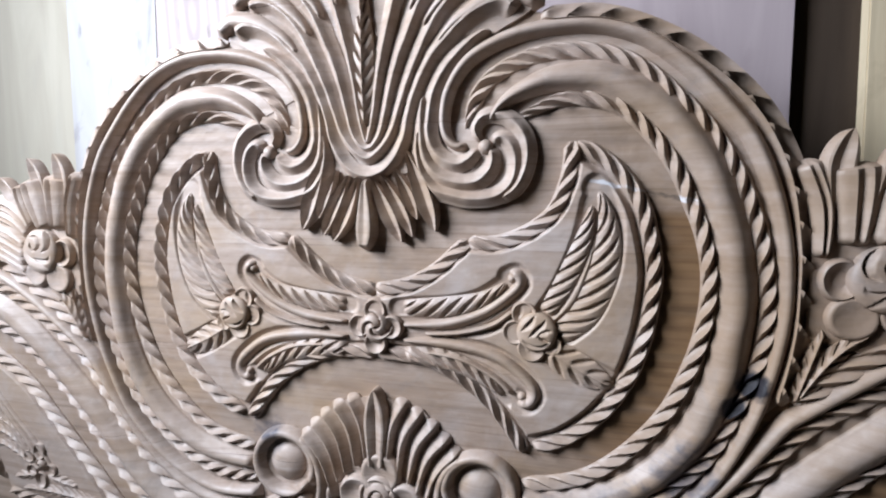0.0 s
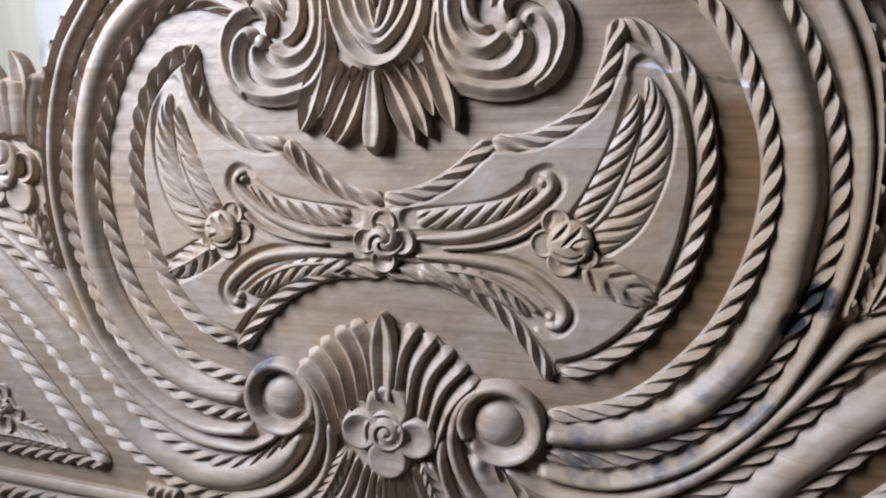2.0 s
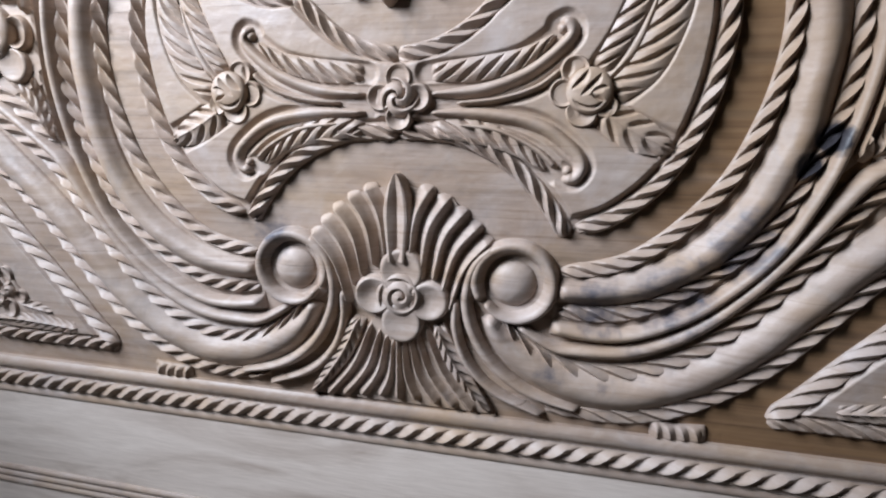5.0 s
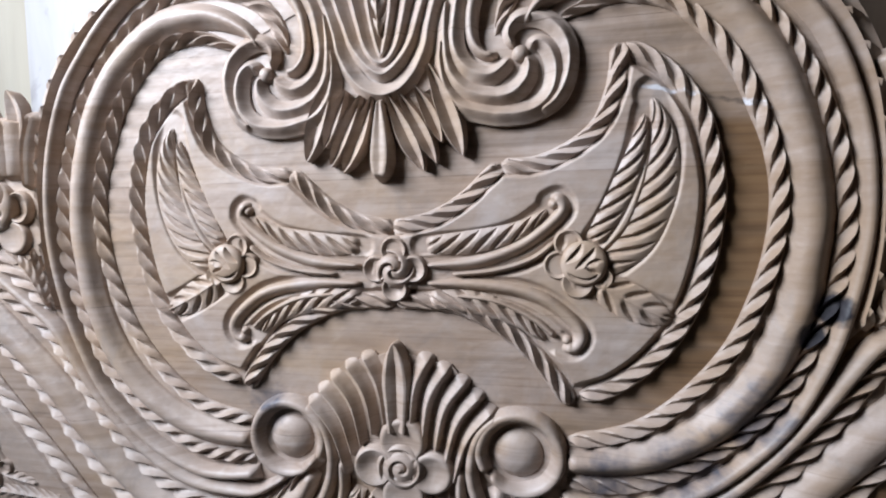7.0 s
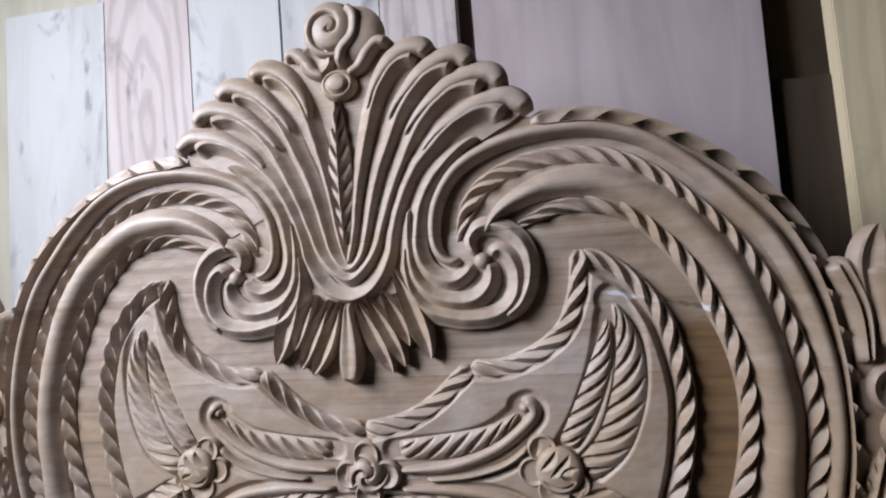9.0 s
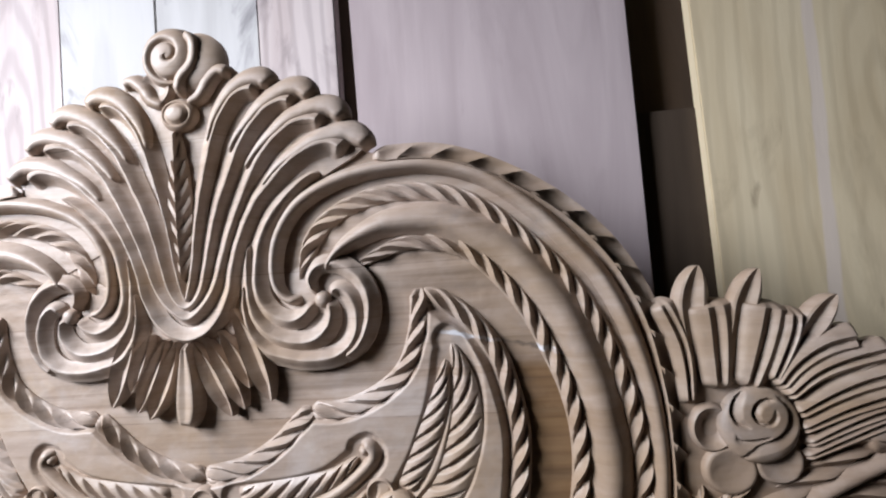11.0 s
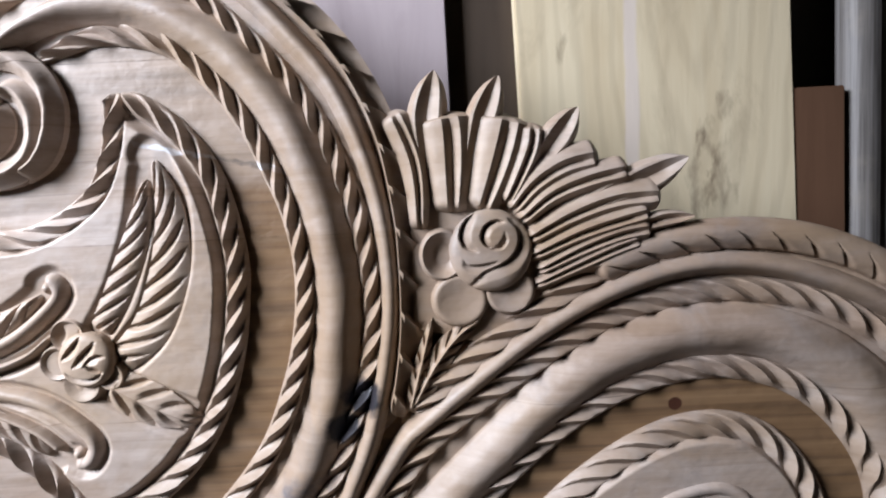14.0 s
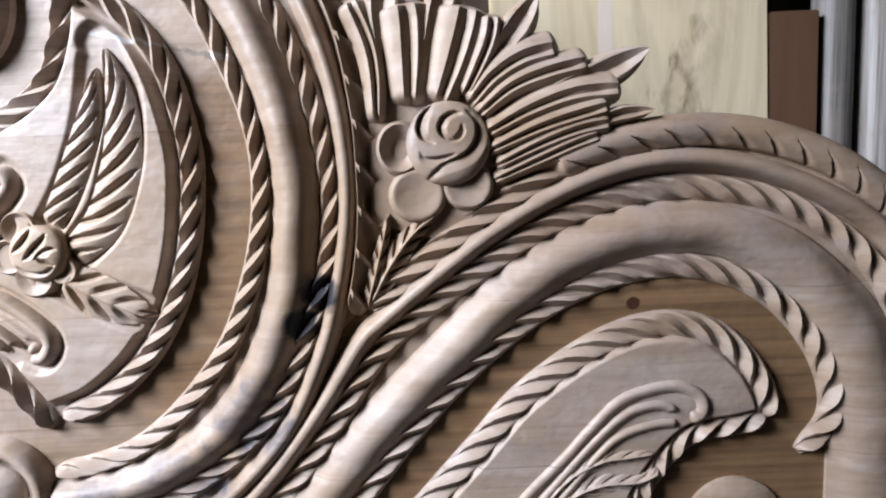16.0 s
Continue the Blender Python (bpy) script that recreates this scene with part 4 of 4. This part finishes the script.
both("hub", disc("hub", (133, 209), 0.008, lambda r, a: -0.006 + 0.011 * np.sqrt(np.clip(1 - 0.95 * r * r, 0, 1)), 8, 24), volutes)


# rose on top of the shell
bud = part("top_rose", spiral_bud("top_rose", (-8, 460), 0.0315, 0.015, -0.012, 1.6, 0.0065, squash=1.0), WOOD, headboard, "rose bud crowning the shell")
part("petal", disc("petal", (16, 452), 0.0325, lambda r, a: -0.012 + 0.019 * np.sqrt(np.clip(1 - 0.9 * r**2.2, 0, 1)), 10, 36, squash=0.95), WOOD, bud)
part("petal", fillet("petal", [(8, 482), (19, 470), (17, 450), (4, 436), (0, 418)], taper(0.004, 0.0075, 0.3, 0.3, 0.004), 0.016, -0.004, 0.3), WOOD, bud)
part("petal", cup("petal", (-26, 430), 0.019, 0.002, -0.012, 0.006), WOOD, bud)
part("bud_leaf", disc("bud_leaf", (-3, 401), 0.0195, lambda r, a: -0.010 + 0.022 * np.sqrt(np.clip(1 - 0.9 * r * r, 0, 1)) - 0.005 * np.exp(-((r - 0.62) / 0.1) ** 2), 12, 30, squash=0.85), WOOD, bud)

# tassel of leaves under the shell
tassel = part("tassel", disc("tassel", (0, 172), 0.05, lambda r, a: -0.016 + 0.006 * (1 - r * r), 8, 32, squash=0.6), WOOD, headboard, "tuft of hanging leaves")
tassel.location.x = -0.007
part("leaf", petal("leaf", [(0, 178), (-1, 138), (-3, 92)], 0.0135, 0.009, 0.003, -0.014, 0.32, 0.15, fall=0.95), WOOD, tassel)
for pts, w in (([(8, 178), (24, 142), (43, 103)], 0.0125), ([(20, 180), (40, 144), (56, 110)], 0.0110), ([(36, 186), (51, 158), (62, 130)], 0.0100), ([(50, 206), (66, 166), (83, 116)], 0.0140)):
    both("leaf", lens_leaf("leaf", pts, w), tassel)

# palmette, rose and fan at the bottom
palmette = part("palmette", slab("palmette", [(-0.1, -0.15), (-0.06, -0.1), (0, -0.085), (0.06, -0.1), (0.1, -0.15), (0.075, -0.22), (0, -0.25), (-0.075, -0.22)], -0.012, -0.030), WOOD, headboard, "fan-shaped palmette")
part("middle_leaf", pointed("middle_leaf", [(0, -170), (0, -118), (0, -74)], 0.0175, 0.010, -0.012), WOOD, palmette)


def flute(name, points, half):
    """Flute with a round end; its sharp crest leans to the outer side."""
    def w(v):
        return half * (0.45 + 0.55 * min(1, v / 0.8)) * (1 if v < 0.9 else math.sqrt(max(0.03, 1 - ((v - 0.9) / 0.1) ** 2)))

    def height(u, s, v):
        q = np.where(u < -0.32, (u + 1) / 0.68, (1 - u) / 1.32)
        return -0.013 + 0.019 * np.clip(q, 0, 1) ** 0.85 * (1 - 0.3 * np.clip((v - 0.85) / 0.15, 0, 1) ** 2)
    return sweep(name, points, w, height, 16, 0.002, smooth=30, shift=0.32)


for pts in ([(14, -168), (21, -121), (38, -87)], [(27, -180), (36, -132), (58, -97)], [(40, -193), (52, -143), (76, -110)], [(50, -205), (65, -157), (91, -125)], [(58, -226), (75, -175), (104, -140)]):
    both("rib", flute("rib", pts, 0.0095), palmette)

flower = part("rose", spiral_bud("rose", (4, -210), 0.0300, 0.009, -0.008, 2.6, 0.0065), WOOD, headboard, "open rose with four petals")
for c, r, dish in (((5, -180), 0.0260, 0.006), ((-27, -210), 0.0235, 0.009), ((36, -213), 0.0235, 0.007), ((5, -240), 0.0245, 0.003)):
    part("petal", cup("petal", c, r, 0.006, -0.010, dish), WOOD, flower)

fan = part("lower_fan", slab("lower_fan", [(-0.03, -0.24), (0.03, -0.24), (0.07, -0.29), (0.105, -0.342), (-0.105, -0.342), (-0.07, -0.29)], -0.010, -0.030), WOOD, headboard, "spreading fan of ribs")
part("rib", ridge("rib", [(0, -255), (0, -303), (0, -340)], taper(0.003, 0.006, 0.6), 0.004, -0.009, 1.1), WOOD, fan)
for pts in ([(6, -262), (10, -306), (24, -338)], [(14, -258), (24, -303), (48, -339)], [(22, -252), (38, -300), (70, -341)], [(32, -245), (54, -297), (90, -342)]):
    both("rib", ridge("rib", pts, taper(0.0025, 0.0074, 0.9), 0.004, -0.011, 1.0), fan)
both("leaf", acanthus("leaf", [(46, -240), (64, -279), (88, -315), (112, -342)], 0.010, 0.014, 0.005, -0.010), fan)

# ball scrolls
balls = both("ball_scroll", disc("ball_scroll", (126, -187), 0.046, lambda r, a: -0.019 + 0.012 * np.clip((r - 0.62) * 5, 0, 1) * np.clip((1.05 - r) * 5, 0, 1), 14, 48), headboard, "rolled scroll with a ball in its eye")
both("ball", disc("ball", (126, -187), 0.0255, lambda r, a: -0.020 + 0.022 * np.sqrt(np.clip(1 - 0.98 * r**2.6, 0, 1)), 14, 40, smooth=60), balls)
RING = [(128 + (41 - 3 * k / 11) * math.cos(radians(215 - 33 * k)), -187 + (41 - 3 * k / 11) * math.sin(radians(215 - 33 * k))) for k in range(12)]
both("ring", fillet("ring", RING, taper(0.006, 0.0088, 0.15, 0.3, 0.004), 0.006, -0.014, 0.25, 0.002), balls)
both("strand", fillet("strand", [(108, -146), (85, -171), (77, -210), (87, -249), (112, -284), (150, -309), (205, -323)], taper(0.004, 0.0075, 0.1, 0.4, 0.003), 0.006, -0.012), balls)
both("strand", fillet("strand", [(66, -206), (66, -244), (80, -282), (112, -313), (167, -335)], taper(0.003, 0.006, 0.1, 0.4, 0.002), 0.004, -0.012), balls)

# wings: fan of petals round a rose
FAN = [((0.0095, 0.006), [(453, 96), (453, 131), (449, 156), (436, 190)]), ((0.0165, 0.008), [(478, 108), (479, 142), (479, 168), (477, 187)]),
       ((0.0165, 0.009), [(500, 108), (511, 136), (519, 160), (525, 183)]), ((0.0095, 0.008), [(519, 112), (531, 135), (540, 156), (543, 176)]),
       ((0.0115, 0.008), [(523, 107), (542, 128), (566, 142), (595, 148)]), ((0.0100, 0.008), [(529, 99), (555, 119), (584, 130), (618, 137)]),
       ((0.0108, 0.008), [(534, 85), (570, 103), (605, 114), (643, 116)]), ((0.0088, 0.008), [(536, 72), (574, 88), (604, 97), (634, 104)]),
       ((0.0080, 0.006), [(540, 60), (578, 77), (608, 87), (636, 91)]), ((0.0072, 0.004), [(538, 49), (574, 64), (604, 76), (628, 83)])]
wing_body = slab("wing_fan", [(0.445, 0.02), (0.447, 0.12), (0.452, 0.165), (0.48, 0.17), (0.52, 0.165), (0.55, 0.15), (0.6, 0.125), (0.625, 0.1), (0.62, 0.08), (0.56, 0.05), (0.5, 0.005)], -0.008, -0.03)
fans = both("wing_fan", wing_body, headboard, "spread fan of grooved petals")
for (w, top), pts in FAN:
    both("petal", fan_petal("petal", pts, w * 1.18, top), fans)
for w, pts in ((0.0158, [(463, 150), (463, 182), (470, 216)]), (0.0140, [(497, 150), (506, 180), (518, 210)]), (0.0135, [(545, 142), (562, 163), (577, 184)]), (0.0145, [(592, 114), (628, 128), (660, 143)]), (0.0075, [(618, 90), (640, 96), (664, 98)])):
    both("pointed_leaf", pointed("pointed_leaf", pts, w, 0.003), fans)
WING_CUTS = [([(-34, 0), (-62, 12), (-72, 38), (-62, 66), (-36, 90)], 0.26, 0.013), ([(10, 5), (-12, 14), (-22, 36), (-10, 60), (14, 70), (32, 66)], 0.20, 0.013),
             ([(-52, -84), (-24, -56), (10, -40), (44, -22), (66, 10), (66, 46), (45, 74)], 0.30, 0.010), ([(34, 40), (36, 22), (24, 6), (4, 4)], 0.16, 0.008),
             ([(-66, -22), (-52, -34), (-20, -34), (14, -28)], 0.22, 0.009)]
roses = both("wing_rose", cut_bud("wing_rose", (507, 79), 0.0318, WING_CUTS), headboard, "round rose bud with curled petals")
both("petal", cup("petal", (470, 77), 0.0185, 0.003, -0.012, 0.014, 1.15), roses)
for c, r in (((482, 41), 0.0228), ((521, 47), 0.0205)):
    both("petal", cup("petal", c, r, 0.002, -0.012, 0.003, 0.95), roses)
both("leaf", acanthus("leaf", [(440, -45), (459, -12), (478, 12), (500, 28)], 0.010, 0.014, 0.000, -0.012), headboard)
both("leaf", acanthus("leaf", [(438, -48), (449, -10), (460, 30)], 0.006, 0.014, 0.000, -0.012), headboard)

# wings: roped inner plaque with a scroll
WP_TOP = [(389, -312), (414, -288), (450, -246), (490, -202), (527, -162), (558, -128), (602, -96), (645, -76), (683, -71), (716, -80), (743, -104), (758, -132), (762, -154)]
WP_BOT = [(762, -154), (732, -159), (700, -164), (678, -182), (658, -211), (644, -250), (630, -285)]
WP_LOW = [(389, -312), (426, -311), (500, -311), (570, -309), (625, -300)]
wing_plaques = both("wing_plaque", plateau("wing_plaque", [WP_TOP, WP_BOT, WP_LOW[::-1]], -0.002, -0.015, 0.008, 0.0125), headboard, "raised leaf-shaped plaque with a roped border")
both("rope_border", rope("rope_border", WP_TOP, 0.0115, 0.025, -0.016, 0.0165, 0.85), wing_plaques)
both("rope_border", rope("rope_border", WP_BOT, 0.009, 0.022, -0.017, 0.018, -0.75), wing_plaques)
both("rope_border", rope("rope_border", WP_LOW, 0.009, 0.024, -0.017, 0.018, 0.75), wing_plaques)
for pts, w in (([(520, -255), (560, -210), (591, -180), (614, -155), (637, -133), (661, -124), (684, -122), (701, -130), (703, -143), (690, -149)], 0.006), ([(540, -250), (591, -193), (619, -163), (643, -143), (665, -137), (679, -140), (681, -147)], 0.005), ([(555, -250), (595, -205), (619, -177), (638, -161), (665, -153), (688, -152)], 0.0045)):
    both("scroll_strand", fillet("scroll_strand", pts, taper(0.002, w * 1.3, 0.3), 0.0025, -0.010, 0.35, 0.002), wing_plaques)
for pts, w in (([(560, -232), (592, -196), (620, -181), (642, -178), (668, -175)], 0.008), ([(565, -240), (592, -213), (620, -201), (652, -199), (672, -190)], 0.009), ([(560, -250), (590, -232), (620, -222), (650, -225)], 0.009), ([(556, -262), (580, -268), (606, -272)], 0.009), ([(536, -262), (505, -268), (476, -272)], 0.009), ([(440, -292), (490, -288), (540, -286), (590, -288)], 0.010)):
    both("leaf", acanthus("leaf", pts, w, 0.014, 0.002, -0.007), wing_plaques)
blossoms = both("wing_blossom", spiral_bud("wing_blossom", (547, -247), 0.011, 0.006, -0.008, 0.5, 0.004, arms=2), headboard, "small deep-cut blossom")
for dx, dz in ((0, 21), (-20, -6), (17, -10), (20, 12), (0, -24)):
    both("petal", cup("petal", (547 + dx, -247 + dz), 0.0115, 0.003, -0.014, 0.012, 1.25 if dx == 0 else 0.9), blossoms)
both("wing_ball", disc("wing_ball", (735, -246), 0.042, lambda r, a: -0.016 + 0.02 * np.sqrt(np.clip(1 - 0.96 * r * r, 0, 1)), 10, 36, smooth=60), headboard, "smooth round boss")

# ---- planks leaning behind ----
BACK = 0.225


def plank(label, x0, x1, top, mat, turn=0.0, depth=0.0, thick=0.024, bottom=0.0):
    ob = box("plank", (x1 - x0, thick, top - bottom), ((x0 + x1) / 2, BACK + depth, (top + bottom) / 2), mat, None, 0.0016, turn)
    return tagged(ob, label, "plank", "planks against the wall")


plank("cream sawn plank with a dark knot", -1.06, -0.70, 1.9, PLANK_CREAM, 0.0, 0.03)
plank("bleached white plank with grey mould", -0.696, -0.4975, CENTRE + 0.681, PLANK_WHITE, 1.5)
plank("cream sawn plank behind the bleached one", -0.72, -0.46, 1.95, PLANK_CREAM, 0.0, 0.028)
plank("pinkish white plank with an arched grain", -0.4972, -0.3282, 1.95, PLANK_PINK, 0.0, 0.001)
plank("bleached white plank with grey mould", -0.328, -0.1722, 1.95, PLANK_WHITE)
plank("bleached white plank with fine grain", -0.172, -0.0152, 1.95, PLANK_WHITE, 0.0, 0.001)
plank("pinkish white plank with fine grain", -0.015, 0.097, 1.95, PLANK_PINK)
plank("mauve planed plank standing upright", 0.121, 0.487, 1.95, PLANK_MAUVE, -0.6)
plank("dark brown board behind the planks", 0.085, 0.135, 1.95, PLANK_BROWN, 0.0, 0.022)
plank("dark brown board in the gap", 0.46, 0.60, 1.9, PLANK_DARK, 0.0, 0.045)
plank("brown short board in the gap", 0.465, 0.60, CENTRE + 0.415, PLANK_BROWN, 0.0, 0.02)
plank("yellowish plank with knots and pith line", 0.566, 0.884, 1.95, PLANK_YELLOW, -1.5)
plank("reddish brown board with a square top", 0.888, 0.952, CENTRE + 0.236, PLANK_RED, -0.4, 0.002)


def pipe(x, y, r, h, mat):
    bm = bmesh.new()
    bmesh.ops.create_cone(bm, cap_ends=True, segments=24, radius1=r, radius2=r, depth=h)
    me = bpy.data.meshes.new("metal_pipe")
    bm.to_mesh(me)
    bm.free()
    me.shade_smooth()
    me.set_sharp_from_angle(angle=radians(40))
    me.materials.append(mat)
    ob = new("metal_pipe", me)
    ob.location = (x, y, h / 2)
    return tagged(ob, "upright grey metal pipe beside the planks", "pipe", "pipes")


pipe(0.979, 0.235, 0.022, 2.0, RUSTY)
pipe(1.035, 0.235, 0.026, 2.0, STEEL)
pipe(1.090, 0.235, 0.026, 2.0, STEEL)

# ---- the workshop ----
X0, X1, Y0, Y1, H = -1.3, 2.4, -2.6, 0.30, 3.0


def structure(name, size, centre, mat, label):
    return tagged(box(name, size, centre, mat, None, 0.0), label, "", "", "structure")


structure("floor", (X1 - X0 + 0.4, Y1 - Y0 + 0.4, 0.1), ((X0 + X1) / 2, (Y0 + Y1) / 2, -0.05), CONCRETE, "dusty concrete workshop floor")
structure("ceiling", (X1 - X0 + 0.4, Y1 - Y0 + 0.4, 0.1), ((X0 + X1) / 2, (Y0 + Y1) / 2, H + 0.05), PLASTER, "plain plastered workshop ceiling")
structure("wall_north", (X1 - X0 + 0.4, 0.15, H), ((X0 + X1) / 2, Y1 + 0.075, H / 2), WALL, "dark old wall behind the planks")
structure("wall_east", (0.15, Y1 - Y0, H), (X1 + 0.075, (Y0 + Y1) / 2, H / 2), PLASTER, "plain plastered wall")
W0, W1, WZ0, WZ1 = -1.35, -0.35, 1.05, 2.0
structure("wall_south", (X1 - X0 + 0.4, 0.15, H), ((X0 + X1) / 2, Y0 - 0.075, H / 2), PLASTER, "plain plastered wall")
structure("wall_west", (0.15, Y1 - W1, H), (X0 - 0.075, (Y1 + W1) / 2, H / 2), PLASTER, "plain plastered wall beside the opening")
structure("wall_west", (0.15, W0 - Y0, H), (X0 - 0.075, (W0 + Y0) / 2, H / 2), PLASTER, "plain plastered wall beside the opening")
structure("wall_west", (0.15, W1 - W0, H - WZ1), (X0 - 0.075, (W0 + W1) / 2, (H + WZ1) / 2), PLASTER, "lintel over the wide opening")
structure("wall_west", (0.15, W1 - W0, WZ0), (X0 - 0.075, (W0 + W1) / 2, WZ0 / 2), PLASTER, "parapet under the wide opening")
